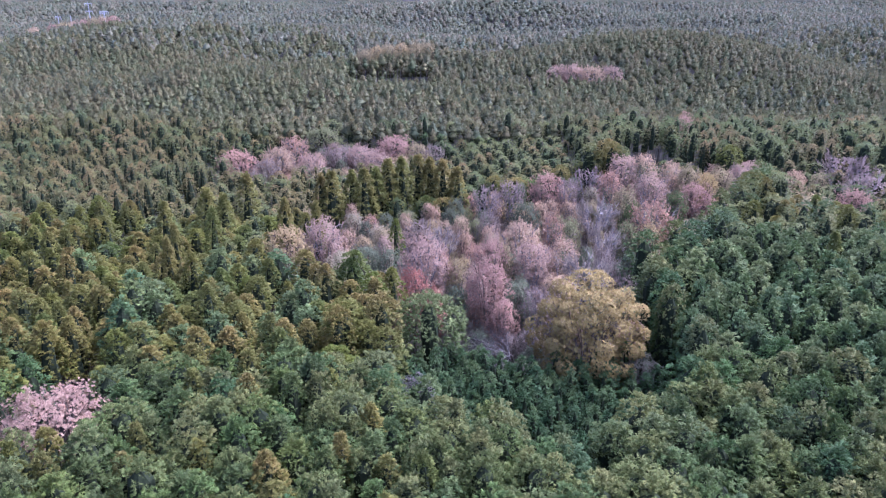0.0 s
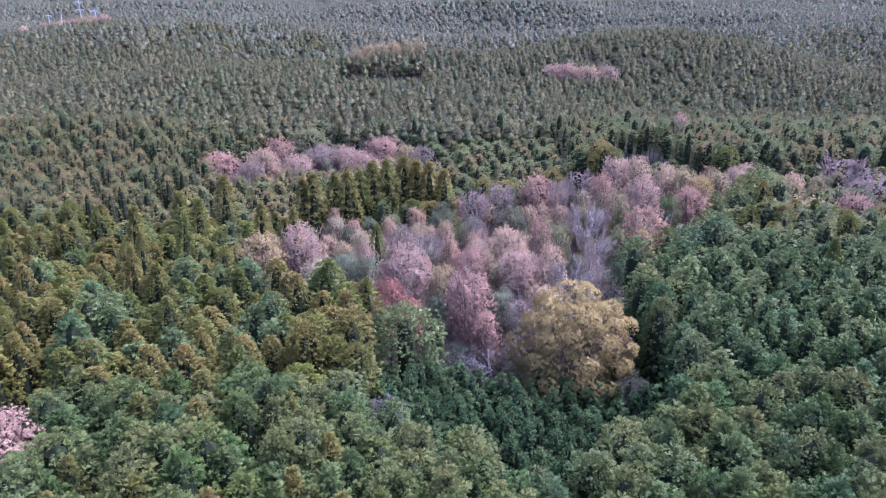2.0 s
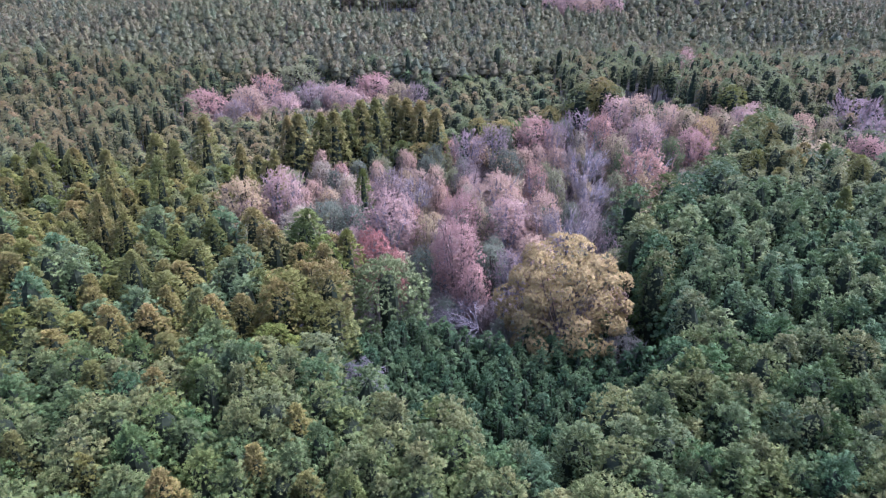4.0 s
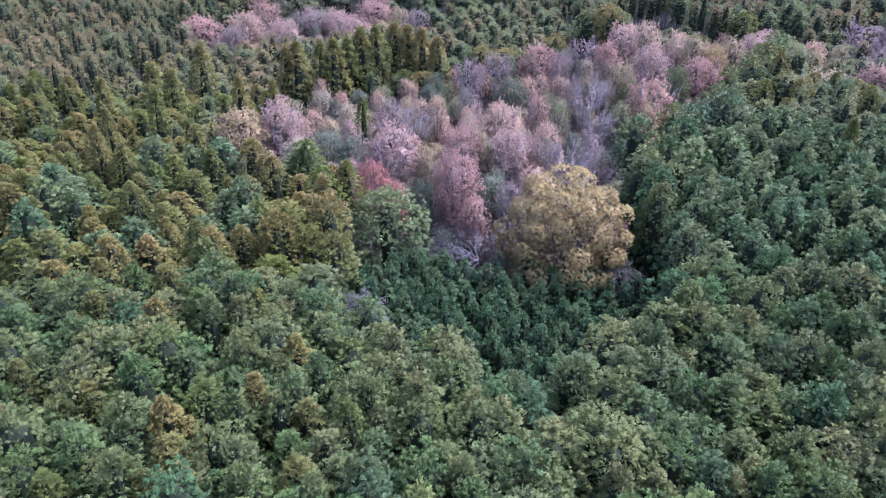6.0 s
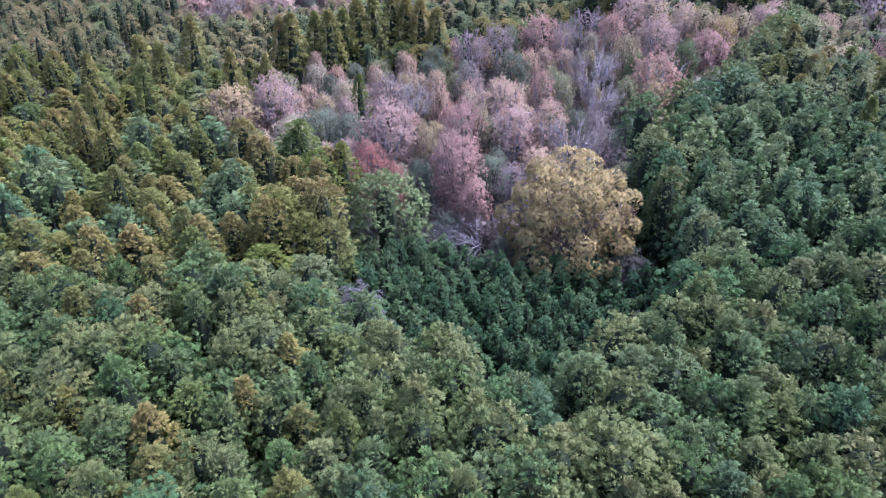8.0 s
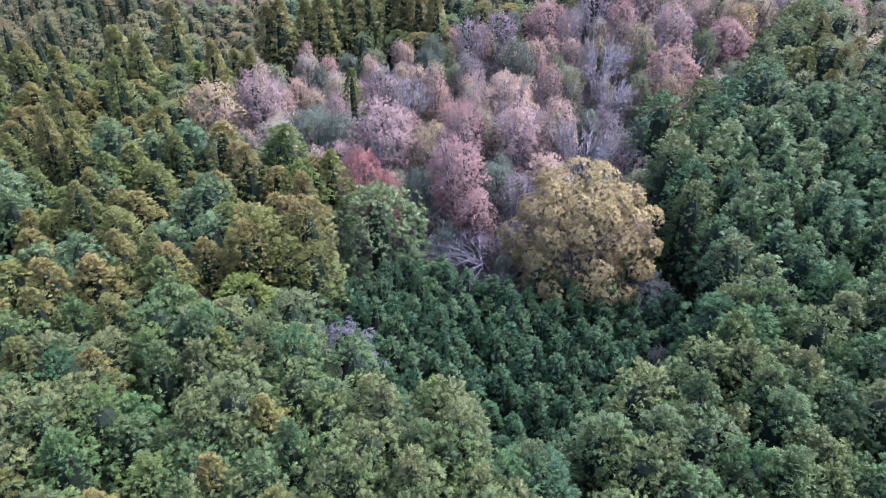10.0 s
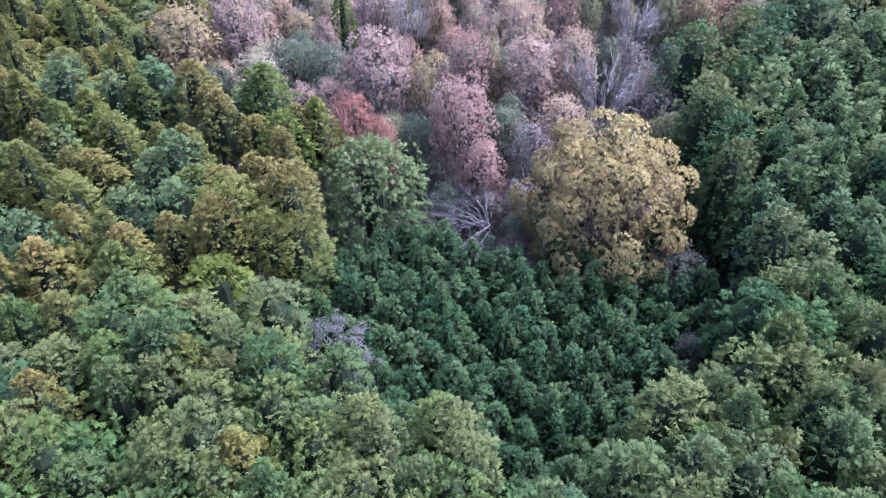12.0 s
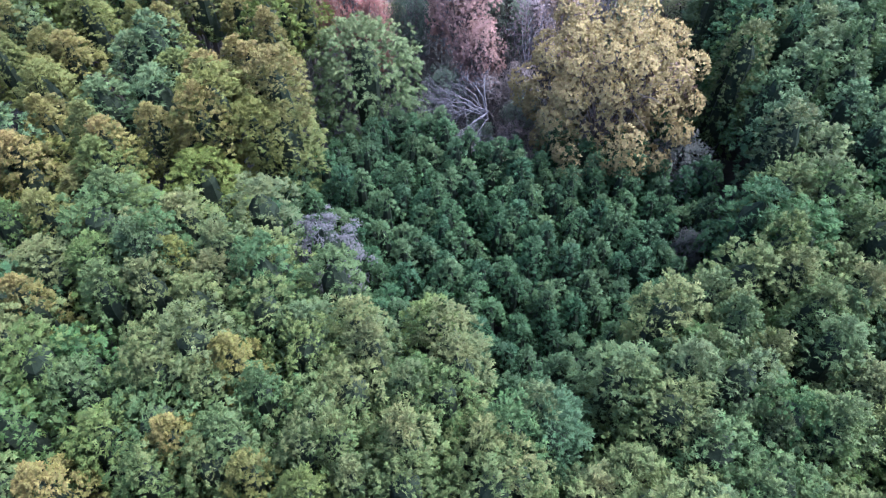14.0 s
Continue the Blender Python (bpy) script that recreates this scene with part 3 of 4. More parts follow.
filler_rows = []
KINDS = ["greytan", "sage", "tan", "orange", "lilac", "tanolive", "blush", "peach", "sage", "darksage", "rose", "cream"]
for x, y, s in lattice(38, 240, lambda y: np.interp(y, [40, 75, 100, 130, 240], [3.1, 3.2, 3.4, 4.2, 4.8]), lambda y: 0.63 * y + 17):
    if inside(CLEARING, x, y) or in_gap(x, y) or not free(x, y, 0.9):
        continue
    g = float(ground_height(x, y))
    if inside(GROVE, x, y) or inside(GROVE_FAR, x, y):
        continue
    if y < 78 and any(inside(CLEARING, x + 1.1 * math.cos(a), y + 1.1 * math.sin(a)) for a in np.arange(8) * math.pi / 4):
        continue
    low = 0.55 if 51 < x < 68 and 170 < y < 205 else 0.7 if 74 < x < 112 and 125 < y < 180 else 0.72 if (150 < y < 238 and -62 < x < 40) or (108 < y <= 165 and -64 < x < -22) else 1.0
    olive_share = 0.8 if left_stand(x, y) and (y < 150 or x < -25) else float(np.interp(x, [-30, 0, 10], [0.25, 0.08, 0.0])) if y < (118 if x > 0 else 95) else 0.4
    row = (x, y, g, s / 3.0 * pick.uniform(0.8, 1.22), low * pick.uniform(0.92, 1.06) * (pick.uniform(0.85, 1.08) if y > 112 else 1), pick.uniform(0, 6.28))
    if (2 < x < 31 and 84 < y < 96) or (-6.2 < x < 4 and 82 < y < 99):
        continue
    if y < 78:  # trees beside the clearing stay lower
        for reach, k in ((4.0, 0.93), (8.0, 0.97)):
            if any(inside(CLEARING, x + reach * math.cos(a), y + reach * math.sin(a)) for a in np.arange(12) * math.pi / 6):
                row = (*row[:4], row[4] * k, row[5])
                break
    if left_stand(x, y) and y < 112:
        if pick.random() < 0.34:
            continue
        row = (*row[:3], row[3] * 1.2, row[4] * pick.uniform(0.88, 1.08), row[5])
    (cedar_rows if pick.random() < olive_share else cypress_rows).append(row)
for x, y, s in lattice(86, 244, lambda y: 3.5, lambda y: 95):
    if (inside(GROVE, x, y) or inside(GROVE_FAR, x, y)) and not inside(CLEARING, x, y):
        g = float(ground_height(x, y))
        brush_rows.append((x, y, g))
        if free(x, y, 1.8) and pick.random() < 0.65:
            r = pick.uniform(1.7, 2.6)
            filler_rows.append((x, y, g + pick.uniform(7.5, 11.5), r, KINDS[pick.integers(0, len(KINDS))]))
            taken.append((x, y, r))
for x, y, s in lattice(57, 90, lambda y: 1.9, lambda y: 40):
    if inside(CLEARING, x, y) and free(x, y, -3.2):
        sapling_rows.append((x, y, float(ground_height(x, y)), pick.uniform(0.85, 1.25), pick.uniform(0.82, 1.08), pick.uniform(0, 6.28)))
for x, y, s in lattice(236, 1250, lambda y: np.interp(y, [240, 400, 700, 1250], [4.1, 4.4, 5.2, 6.8]), lambda y: 0.61 * y + 13):
    if in_gap(x, y) or not free(x, y, 0.8) or inside(GROVE_FAR, x, y):
        continue
    far_rows.append((x, y, float(ground_height(x, y)), s / 3.4 * pick.uniform(0.8, 1.25), pick.uniform(0.88, 1.08) * (0.6 if -46 < x < -6 and 318 < y < 346 else 1), pick.uniform(0, 6.28)))
for x, y, s in lattice(-110, 38, lambda y: 5.0, lambda y: 85):
    back_rows.append((x, y, float(ground_height(x, y)), 1.5, pick.uniform(0.85, 1.0), pick.uniform(0, 6.28)))


def nearness(row):
    return row[1] + 0.35 * abs(row[0] - 5)


cypress_rows.sort(key=nearness)
cedar_rows.sort(key=nearness)

# ---- the conifers ----
shape_rng = np.random.default_rng(11)


def plant(models, rows):
    for i, (x, y, z, s, h, a) in enumerate(rows):
        copy_thing(models[i % len(models)], Matrix.Translation((x, y, z)) @ Matrix.Rotation(a, 4, "Z") @ Matrix.Diagonal((s, s, h, 1)))
    for m in models:
        for o in (*m.children_recursive, m):
            bpy.data.objects.remove(o)


cypress_models = [conifer("hinoki_cypress", shape_rng, 16, 7.0 + 0.5 * (k % 4), 2.3, fan_crown, CYPRESS, (124, 10, 2, 0.42, flame if k % 3 else round_top, 0.36, 0.3, 0.45, 0.58, 1.2), "blue-green hinoki cypress with layered fan sprays in a dense stand", "tree", "cypresses of the near stand") for k in range(8)]


def by_clearing(row):
    return any(inside(CLEARING if row[1] < 80 or row[0] < 0 else GROVE, row[0] + 5 * math.cos(a), row[1] + 5 * math.sin(a)) for a in np.arange(8) * math.pi / 4)


edge_rows = [r for r in cypress_rows if by_clearing(r)]
cypress_rows = [r for r in cypress_rows if not by_clearing(r)]
edge_models = [conifer("hinoki_cypress", shape_rng, 16, 14.5, 1.95, fan_crown, CYPRESS, (150, 10, 2, 0.44, long_dome), "hinoki cypress leafy down to the ground at the clearing's edge", "tree", "cypresses round the clearing") for k in range(4)]
plant(edge_models, edge_rows)
plant(cypress_models, cypress_rows[:300])
cedar_models = [conifer("japanese_cedar", shape_rng, 16, 7.0 + 0.5 * (k % 3), 1.72, fan_crown, CEDAR, (160, 10, 2, 0.33, flame if k % 2 else spire, 0.22, 0.4, 0.36, 0.8, 1.1), "olive cedar with rust-brown tufted crown in a plantation", "tree", "olive cedars of the plantation") for k in range(6)]
wall_rows = [r for r in cedar_rows if by_clearing(r)]
cedar_rows = [r for r in cedar_rows if not by_clearing(r)]
wall_models = [conifer("japanese_cedar", shape_rng, 16, 14, 1.9, fan_crown, CEDAR, (260, 10, 2, 0.38, long_dome, 0.27, 0.4, 0.36, 0.8, 1.1), "yellow-green cedar leafy down to the ground at the clearing's edge", "tree", "cedars round the clearing") for k in range(3)]
plant(wall_models, wall_rows)
plant(cedar_models, cedar_rows[:300])
sapling_models = [conifer("young_cypress", shape_rng, 8.2, 6.2, 1.3, fan_crown, SAPLING, (46, 9, 2, 0.38, flame, 0.26, 0.25, 0.4), "young dark-green cypress in the sunken clearing", "tree", "young cypresses of the clearing") for k in range(6)]
plant(sapling_models, sapling_rows[:300])


def forms_of(crown, height, hc, r, args, k):
    out = []
    for _ in range(k):
        t, tip, way = crown(shape_rng, hc, r, *args)
        out.append((t + np.array([0, 0, height - hc]), tip, way))
    return out


MID = 112
stand("cypress_wood", [r for r in cypress_rows[300:] if r[1] < MID], forms_of(fan_crown, 16, 8.5, 2.25, (90, 8, 2, 0.48, flame, 0.36, 0.3, 0.45, 0.6, 1.18), 6), CYPRESS_DARK, "dense wood of dark-green hinoki cypresses", "woodland")
stand("cypress_canopy", [r for r in cypress_rows[300:] if r[1] >= MID], forms_of(fan_crown, 16, 7.5, 1.65, (80, 7, 1, 0.46, round_top, 0.26, 0.3, 0.4, 0.8, 1.1, 0.6), 5) + forms_of(fan_crown, 16, 8, 1.65, (80, 7, 1, 0.46, flame, 0.26, 0.3, 0.4, 0.8, 1.1, 0.6), 4), MID_CYPRESS, "closed canopy of dark-green cypresses behind the grove", "woodland")
stand("cedar_canopy", cedar_rows[300:], forms_of(fan_crown, 16, 8, 1.65, (90, 7, 1, 0.42, flame, 0.24, 0.4, 0.36, 0.85, 1.08, 0.7), 5) + forms_of(fan_crown, 16, 9, 1.75, (90, 7, 1, 0.42, spire, 0.24, 0.4, 0.36, 0.85, 1.08, 0.7), 5), MID_CEDAR, "stand of olive cedars with pointed crowns", "woodland")
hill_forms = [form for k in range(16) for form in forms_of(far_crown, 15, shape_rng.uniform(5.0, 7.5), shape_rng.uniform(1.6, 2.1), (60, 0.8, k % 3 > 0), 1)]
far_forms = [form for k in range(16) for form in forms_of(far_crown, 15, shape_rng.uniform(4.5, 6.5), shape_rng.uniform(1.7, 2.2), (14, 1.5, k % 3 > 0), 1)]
stand("hillside_wood", [r for i, r in enumerate(far_rows) if r[1] + 60 * math.sin(i * 12.9898) < 480], hill_forms, HAZED_HILL, "hillside conifer forest, its green muted for slight haze", "woodland")
stand("cypress_plantation", back_rows, forms_of(fan_crown, 16, 8, 1.9, (36, 5, 1, 0.8, flame, 0.4), 6), CYPRESS_DARK, "cypress wood beyond the near stand", "woodland")
stand("distant_wood", [r for i, r in enumerate(far_rows) if r[1] + 60 * math.sin(i * 12.9898) >= 480], far_forms, HAZED_FAR_LEAVES, "distant forest on low hills, leaf colour paled for haze", "woodland")
stems = [r for r in cypress_rows[300:] + cedar_rows[300:] if r[1] >= MID] + [r for r in far_rows if 352 < r[1] < 366 and -44 < r[0] < -8 and (r[0] * 7.3) % 1 < 0.7]
stem_tris = np.concatenate([tube([(x, y, z - 0.3), (x, y, z + 12.5 * h)], [0.17, 0.08], 4) for x, y, z, s, h, a in stems])
tagged(new("tree_trunks", soup("tree_trunks", stem_tris, STEM_BARK)), "straight pale trunks standing under the canopy", "trunks", kind="stuff")

# cedars that rise over the rest
tall_models = [conifer("tall_cedar", shape_rng, 16, 14.5, 2.6, fan_crown, CEDAR_TALL, (230, 10, 2, 0.5, spire, 0.32, 0.4, 0.36, 0.8, 1.1), "tall spire-shaped olive cedar at the edge of the grove", "tree", "tall cedars") for k in range(3)]
plant(tall_models, [(x, y, float(ground_height(x, y)), r / 2.35, (top + 1.5 - float(ground_height(x, y))) / 16, i * 1.7) for i, (x, y, top, r) in enumerate(CEDAR_ROWS)])
lone = conifer("cedar", shape_rng, 14, 9, 1.8, fan_crown, CEDAR_BRIGHT, (130, 10, 2, 0.38, spire, 0.26, 0.4, 0.36, 0.8, 1.1), "small bright-green cedar alone among bare trees", "tree", "")
lone.matrix_basis = pose(-9.2, 131.6, float(ground_height(-9.2, 131.6)))
withered = conifer("withered_tree", shape_rng, 12.8, 7.0, 2.7, fan_crown, LEAF["withered"], (120, 12, 1, 0.4, round_top, 0.3, -0.75, 0.4), "withered silver-grey tree with drooping dry leaves", "tree", "")
withered.matrix_basis = pose(-3.0, 70.4, float(ground_height(-3.0, 70.4)))
bright = conifer("cedar", shape_rng, 16.5, 9, 2.3, fan_crown, CEDAR_BRIGHT, (150, 10, 2, 0.4, round_top, 0.28, 0.4, 0.36, 0.8, 1.1), "bright yellow-green cedar at the plantation's edge", "tree", "")
bright.matrix_basis = pose(-10.2, 93.2, float(ground_height(-10.2, 93.2)))
edge_tree = conifer("evergreen_tree", shape_rng, 13.4, 12.6, 4.7, fan_crown, CYPRESS_DARK, (520, 9, 2, 0.5, round_top, 0.4, 0.1, 0.3, 0.8), "broad dark-green evergreen tree at the clearing's edge", "tree", "")
edge_tree.matrix_basis = pose(-2.0, 92.6, float(ground_height(-2, 92.6)))


# ---- broad-leaved trees ----
def broad_skeleton(rng, height, r, limbs, subs, low):
    """Trunk, limbs that rise like a vase, and the ends from which twigs grow."""
    fork = height * low
    trunk = tube([(0, 0, -0.4), (0.05, 0, fork * 0.5), (0, 0.05, fork), (0.05, 0, fork * 1.25)], [0.24, 0.2, 0.17, 0.1], 7)
    arms, ends = [], []
    for i in range(limbs):
        phi = i * 2.39996 + rng.uniform(-0.3, 0.3)
        reach = r * rng.uniform(0.25, 0.85)
        top = (height - 1.25 * r * (1 - math.sqrt(max(0, 1 - (reach / r) ** 2)))) * rng.uniform(0.92, 0.99)
        c, s = math.cos(phi), math.sin(phi)
        p = np.array([(0, 0, fork * rng.uniform(0.75, 1.1)), (c * reach * 0.4, s * reach * 0.4, fork + (top - fork) * 0.33), (c * reach * 0.75, s * reach * 0.75, fork + (top - fork) * 0.68), (c * reach, s * reach, top)])
        p[1:3] += rng.normal(0, 0.18, (2, 3))
        arm = [tube(p, [0.11, 0.07, 0.045, 0.02], 4)]
        for j in range(subs):
            k = rng.uniform(0.3, 0.95)
            base = p[1] + (p[3] - p[1]) * k
            way = unit(np.array([c, s, 0.9]) + rng.normal(0, 0.55, 3))
            tip = base + way * r * rng.uniform(0.25, 0.5)
            tip[2] = min(tip[2], height * 0.97)
            arm.append(tube([base, (base + tip) / 2 + rng.normal(0, 0.08, 3), tip], [0.04, 0.03, 0.013], 3))
            ends.append(tip)
        ends.append(p[3])
        arms.append(np.concatenate(arm))
    return trunk, arms, np.array(ends)


def dome(rng, n, height, r, low=-0.75, tall=1.4):
    """Places all over a broad crown, and the way out there."""
    k = low + (1 - low) * (np.arange(n) + rng.uniform(0, 1, n)) / n
    phi = np.arange(n) * 2.39996 + rng.uniform(-0.5, 0.5, n)
    w = 0.6 + 0.4 * wavy(rng)(phi, k)
    q = np.sqrt(1 - k * k) * r * w * rng.uniform(0.8, 1.0, n)
    at = np.stack([np.cos(phi) * q, np.sin(phi) * q, height - r * tall + r * tall * k * (0.3 + 0.7 * w) * rng.uniform(0.88, 1.0, n)], 1)
    out = unit(np.stack([np.cos(phi) * np.sqrt(1 - k * k), np.sin(phi) * np.sqrt(1 - k * k), k + 0.35], 1))
    return at, out


def broad_tree(name, rng, kind, height, r, clumps, twigs, label, limbs=9, subs=5, low=0.22):
    tree = new(name)
    trunk, arms, ends = broad_skeleton(rng, height, r, limbs, subs, low)
    bark = PALE_BARK if kind in ("bare", "rose", "purple", "blush", "lilac") else BARK
    part("trunk", trunk, bark, tree)
    for arm in arms:
        part("limb", arm, bark, tree)
    made = []
    i = rng.integers(0, len(ends), twigs)
    centre = np.array([0, 0, height * 0.5])
    way = unit(unit(ends[i] - centre) * 0.8 + np.array([0, 0, 0.9]) + rng.normal(0, 0.38, (twigs, 3)))
    made.append(blades(ends[i] - way * 0.7, way, rng.normal(0, 1, (twigs, 3)), rng.uniform(0.7, 1.6, twigs), 0.07, 0.0))
    faces = [unit(way + rng.normal(0, 0.3, way.shape))] * 2
    if clumps:
        tall = 0.43 * height / r
        count = int(20 + 14 * height / r)
        clumps = int(clumps * (0.4 + 0.2 * height / r))
        heads, face = dome(rng, count, height - 0.14 * r, r * 0.88, -0.85, tall)
        which = rng.integers(0, count, clumps)
        ball = unit(rng.normal(0, 1, (clumps, 3)) + face[which] * 0.8)
        at = heads[which] + ball * r * rng.uniform(0.1, 0.24, (clumps, 1)) * np.array([1, 1, 1.15])
        out = unit(ball * 0.6 + face[which] * 0.6 + np.array([0, 0, 0.45]))
        fine = 0.55 if kind == "pale_pink" else 1.0
        made.append(tufts(rng, at, out, 14, 0.27 * fine, 0.1 * fine, 1.1, sprigs, 0.4))
        faces.append(np.repeat(out, 14, 0))
        at, out = dome(rng, clumps // 2, height * 0.94, r * 0.72, -0.9, tall)
        made.append(tufts(rng, at, out, 8, 0.4 * fine, 0.15 * fine, 0.9, sprigs, 0.4))
        faces.append(np.repeat(out, 8, 0))
    made = np.concatenate(made)
    part("crown", made, LEAF[kind], tree, outward=np.concatenate(faces))
    return tagged(tree, label, "tree", "broad-leaved trees of the grove")


WORDS = {
    "lilac": "pale lilac-pink autumn tree with fine dense twigs", "mauve": "mauve-pink autumn tree with a full rounded crown", "salmon": "salmon-red autumn tree, the reddest of the grove",
    "rose": "rose-coloured tree with pale bare upright twigs", "blush": "blush-pink tree with a thin feathery crown", "orange": "dull orange autumn tree with a rounded crown",
    "tan": "tan-yellow autumn tree with thinning leaves", "yellowtan": "yellow autumn tree among pink ones", "cream": "cream-leaved low tree at the grove's edge", "peach": "small peach-coloured autumn tree among conifers",
    "greytan": "grey-brown half-bare tree with fine twigs", "purple": "purple-grey leafless tree with a haze of twigs", "sage": "dull sage-green bushy tree between pink ones",
    "darksage": "dark grey-green bushy tree in the grove", "tanolive": "tan and olive tree turning colour", "olive": "olive-green bushy tree beside pink ones", "pale_pink": "pale pink tree with a wide crown standing alone in the conifers", "bare": "bare tree with whitish ascending branches", "ash": "ash-grey withered tree with drooping leaves",
}
THIN = {"bare": (0, 1100), "purple": (300, 600), "rose": (620, 260), "blush": (680, 240), "greytan": (380, 450), "lilac": (780, 180), "pale_pink": (3000, 20)}
broad_rng = np.random.default_rng(23)
patterns = {}
for x, y, top, r, kind in BROAD + filler_rows:
    foot = float(ground_height(x, y))
    top = max(top, foot + 18) if 355 < y < 380 else top
    ratio = min((2.6, 3.4, 4.6), key=lambda q: abs(q - (top - foot) / r))
    if (kind, ratio) not in patterns:
        leaves, twigs = THIN.get(kind, (800, 100))
        patterns[kind, ratio] = [broad_tree("broadleaf_tree", broad_rng, kind, 4 * ratio, 4, leaves, twigs, WORDS[kind], 14 if kind == "bare" else 9, 9 if kind == "bare" else 5) for _ in range(1 + (kind in ("lilac", "mauve", "bare")))]
    form = patterns[kind, ratio][broad_rng.integers(0, len(patterns[kind, ratio]))]
    copy_thing(form, Matrix.Translation((x, y, foot)) @ Matrix.Rotation(broad_rng.uniform(0, 6.28), 4, "Z") @ Matrix.Diagonal((r / 3.5, r / 3.5, (top - foot) / (4 * ratio), 1)))
for pair in patterns.values():
    for m in pair:
        for o in (*m.children_recursive, m):
            bpy.data.objects.remove(o)


# the great yellow oak beside the clearing
def oak_tree(rng, height, r):
    """Heavy boughs, each with its own rounded head of leaf rosettes, dark gaps between them."""
    tree = new("oak_tree")
    trunk, arms, ends = broad_skeleton(rng, height, r * 0.9, 14, 5, 0.2)
    part("trunk", trunk * np.array([2.0, 2.0, 1]), BARK, tree)
    for arm in arms:
        part("limb", arm, BARK, tree)
    heads, rosettes, per = 66, 85, 6
    k = np.linspace(-0.8, 0.97, heads) + rng.normal(0, 0.05, heads)
    k = k.clip(-0.85, 0.985)
    phi = np.arange(heads) * 2.39996 + rng.normal(0, 0.25, heads)
    size = rng.uniform(1.2, 2.1, heads)
    q = np.sqrt(1 - k * k) * (r - size * 0.5) * rng.uniform(0.82, 1.07, heads)
    c = np.stack([np.cos(phi) * q, np.sin(phi) * q, height * 0.50 + (height * 0.5 - size * 0.5) * k * rng.uniform(0.88, 1.0, heads)], 1)
    out0 = unit(np.stack([np.cos(phi) * np.sqrt(1 - k * k), np.sin(phi) * np.sqrt(1 - k * k), k + 0.3], 1))
    ball = unit(rng.normal(0, 1, (heads * rosettes, 3)) + np.repeat(out0, rosettes, 0) * 0.9)
    at = np.repeat(c, rosettes, 0) + ball * np.repeat(size, rosettes)[:, None] * np.array([1, 1, 0.8]) * rng.uniform(0.8, 1.05, (len(ball), 1))
    t = tufts(rng, at, ball, per, 0.3, 0.14, 0.9, blades, 0.35)
    inner, way_out = dome(rng, 1500, height * 0.9, r * 0.68, -0.85, 1.0)
    inner[:, 2] = height * 0.12 + (inner[:, 2] - inner[:, 2].min()) / np.ptp(inner[:, 2]) * height * 0.8
    fill = tufts(rng, inner, way_out, 5, 0.42, 0.26, 0.5, sprigs, 0.4)
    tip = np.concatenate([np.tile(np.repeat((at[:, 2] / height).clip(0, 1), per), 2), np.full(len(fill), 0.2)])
    face = unit(np.repeat(ball + np.repeat(out0, rosettes, 0) * 0.5, per, 0))
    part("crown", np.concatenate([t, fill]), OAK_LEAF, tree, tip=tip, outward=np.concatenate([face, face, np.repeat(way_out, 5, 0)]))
    return tagged(tree, "great spreading oak with golden-yellow clumped foliage by the clearing", "tree")


oak = oak_tree(np.random.default_rng(5), OAK[2] - float(ground_height(OAK[0], OAK[1])), OAK[3])
oak.matrix_basis = pose(OAK[0], OAK[1], float(ground_height(OAK[0], OAK[1])))

# leafless tree that leans over the clearing's far edge
def leaning_tree(rng):
    """A pale trunk bent to one side, with a flat fan of bare branches."""
    tree = new("bare_tree")
    fork = np.array([-0.9, -1.2, 5.0])
    part("trunk", tube([(0, 0, -0.4), (-0.2, -0.3, 1.8), (-0.5, -0.8, 3.6), fork], [0.18, 0.14, 0.11, 0.08], 7), BARK, tree)
    for i in range(16):
        turn = math.pi + math.radians(-80 + 10.5 * i) + rng.normal(0, 0.1)
        rise = math.radians(rng.uniform(-10, 26))
        way = np.array([math.cos(turn) * math.cos(rise), math.sin(turn) * math.cos(rise) * 0.8, math.sin(rise)])
        reach = rng.uniform(3.4, 6.2)
        line = np.array([fork - [0, 0, rng.uniform(0, 1.4)]] + [fork + way * reach * k + rng.normal(0, 0.16, 3) + [0, 0, 0.5 * math.sin(3 * k)] for k in (0.3, 0.6, 1.0)])
        limb = [tube(line, [0.07, 0.05, 0.035, 0.014], 5)]
        for j in range(16):
            k = rng.uniform(0.25, 1.0)
            base = line[1] + (line[3] - line[1]) * k
            spread = unit(way + rng.normal(0, 0.55, 3) * np.array([1, 1, 0.7]))
            end = base + spread * rng.uniform(0.8, 2.0)
            limb.append(tube([base, (base + end) / 2 + rng.normal(0, 0.08, 3), end], [0.024, 0.017, 0.007], 3))
            for _ in range(3):
                foot = base + (end - base) * rng.uniform(0.3, 0.95)
                limb.append(tube([foot, foot + unit(spread + rng.normal(0, 0.7, 3)) * rng.uniform(0.4, 0.9)], [0.012, 0.006], 3))
        part("limb", np.concatenate(limb), WHITE_BARK, tree)
    return tagged(tree, "leafless tree with whitish branches leaning over young cypresses", "tree")


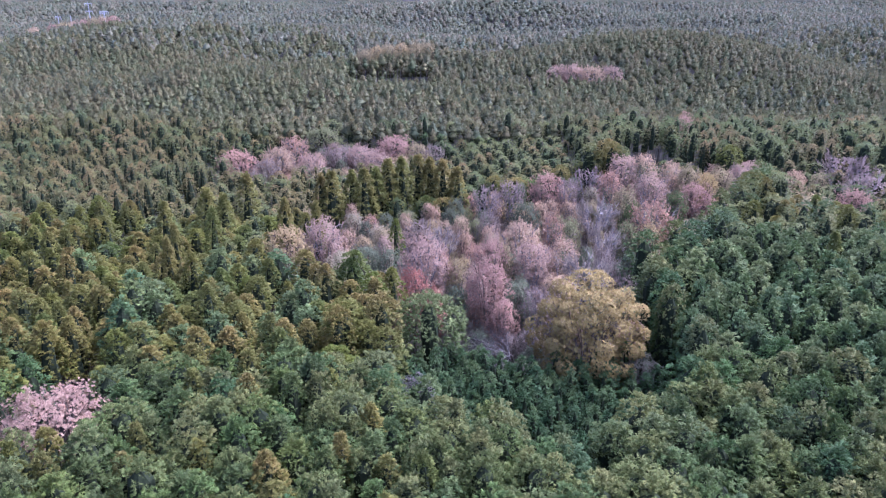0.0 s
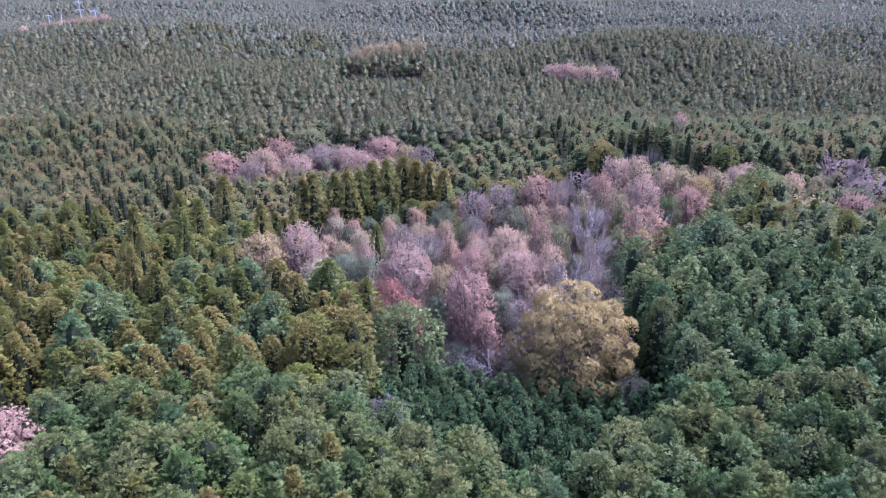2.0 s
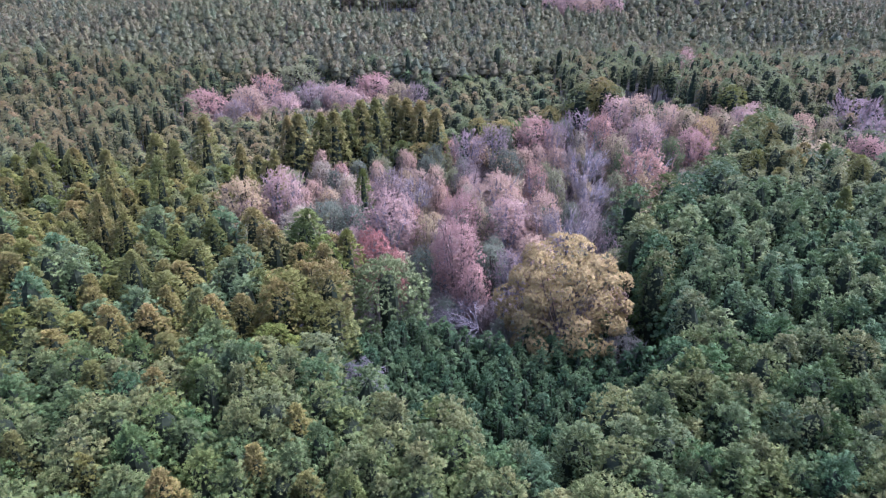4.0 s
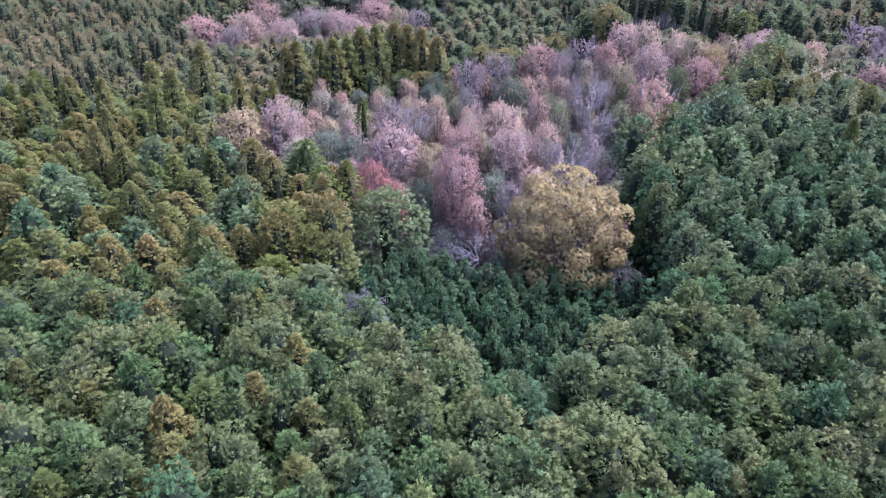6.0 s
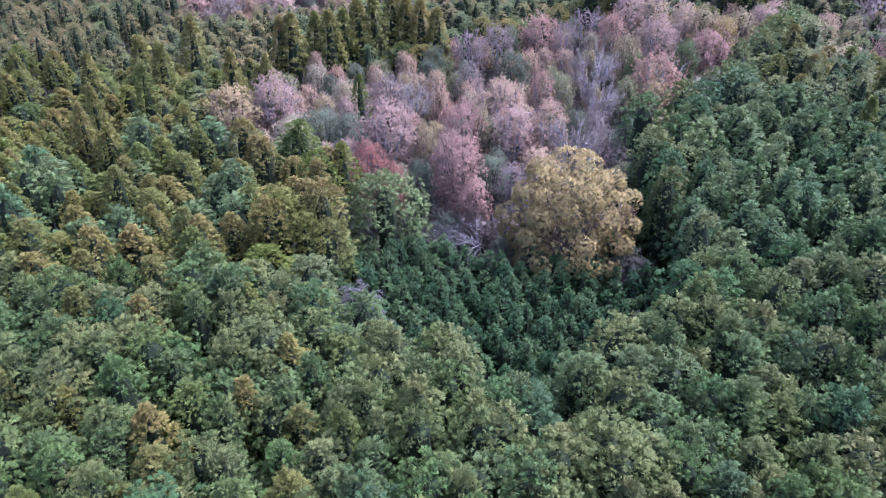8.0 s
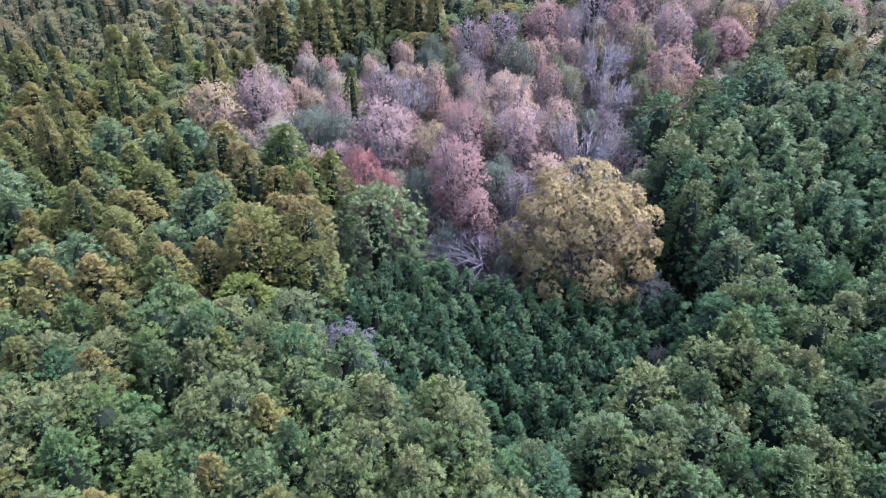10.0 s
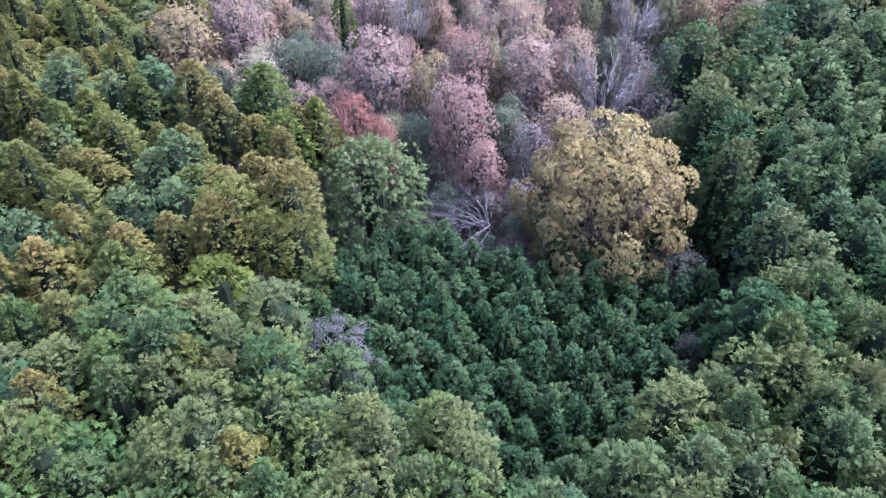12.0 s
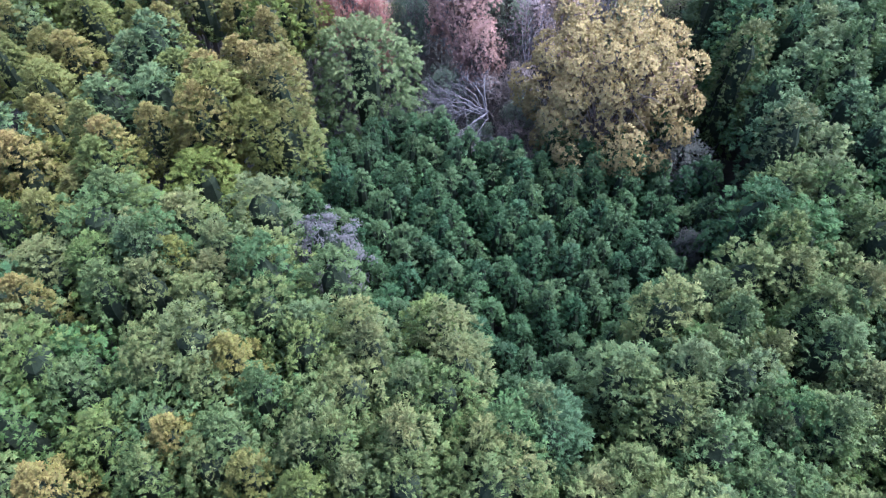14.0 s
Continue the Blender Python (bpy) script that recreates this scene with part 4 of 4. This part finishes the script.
leaning_tree(np.random.default_rng(41)).matrix_basis = pose(11.0, 92.8, float(ground_height(11.0, 92.8))) @ Matrix.Diagonal((1.25, 1.15, 1.0, 1))

# brush under and between the trees of the grove
brush_rng = np.random.default_rng(31)
brush = []
for x, y, z in brush_rows:
    n = 150
    c = np.array([x, y, z + 0.9]) + brush_rng.normal(0, 1, (n, 3)) * np.array([1.4, 1.4, 1.3])
    c[:, 2] = np.maximum(c[:, 2], z)
    brush.append(blades(c, unit(brush_rng.normal(0, 0.6, (n, 3)) + np.array([0, 0, 0.9])), brush_rng.normal(0, 1, (n, 3)), brush_rng.uniform(0.3, 1.3, n), brush_rng.uniform(0.04, 0.2, n)))
tones = np.concatenate([np.full(len(b), i * 0.618 % 1) for i, b in enumerate(brush)])
undergrowth = new("undergrowth", soup("undergrowth", np.concatenate(brush), LEAF["greytan"], np.zeros(len(tones)), tones))
tagged(undergrowth, "grey-brown thicket of twigs under the autumn trees", "undergrowth", kind="stuff")


# power line on the far ridge
def pylon(height, arms, spread):
    """A tapered steel mast with cross-arms and insulators."""
    tower = new("pylon")
    part("mast", tube([(0, 0, -1), (0, 0, height * 0.5), (0, 0, height)], [0.5, 0.42, 0.26], 8), STEEL, tower)
    for k in range(arms):
        z = height * (0.95 - 0.16 * k)
        part("crossarm", tube([(-spread, 0, z + 0.4), (0, 0, z), (spread, 0, z + 0.4)], [0.22, 0.42, 0.22], 6), STEEL, tower)
        for sx in (-0.95, 0.95):
            part("insulator", tube([(spread * sx, 0, z + 0.2), (spread * sx, 0, z - 1.6)], [0.14, 0.14], 6), STEEL, tower)
    return tagged(tower, "pale grey steel power pylon rising over the forest", "pylon", "pylons")


for x, y, top, arms, spread in ((-252, 530, 48.0, 2, 2.4), (-242, 531, 42.2, 1, 3.0), (-245.5, 538, 41.0, 1, 2.2), (-275, 530, 38.7, 1, 2.0), (-268, 534, 38.3, 0, 2.1)):
    foot = float(ground_height(x, y))
    pylon(top - foot, arms, spread).matrix_basis = pose(x, y, foot, 0, 0, 12)
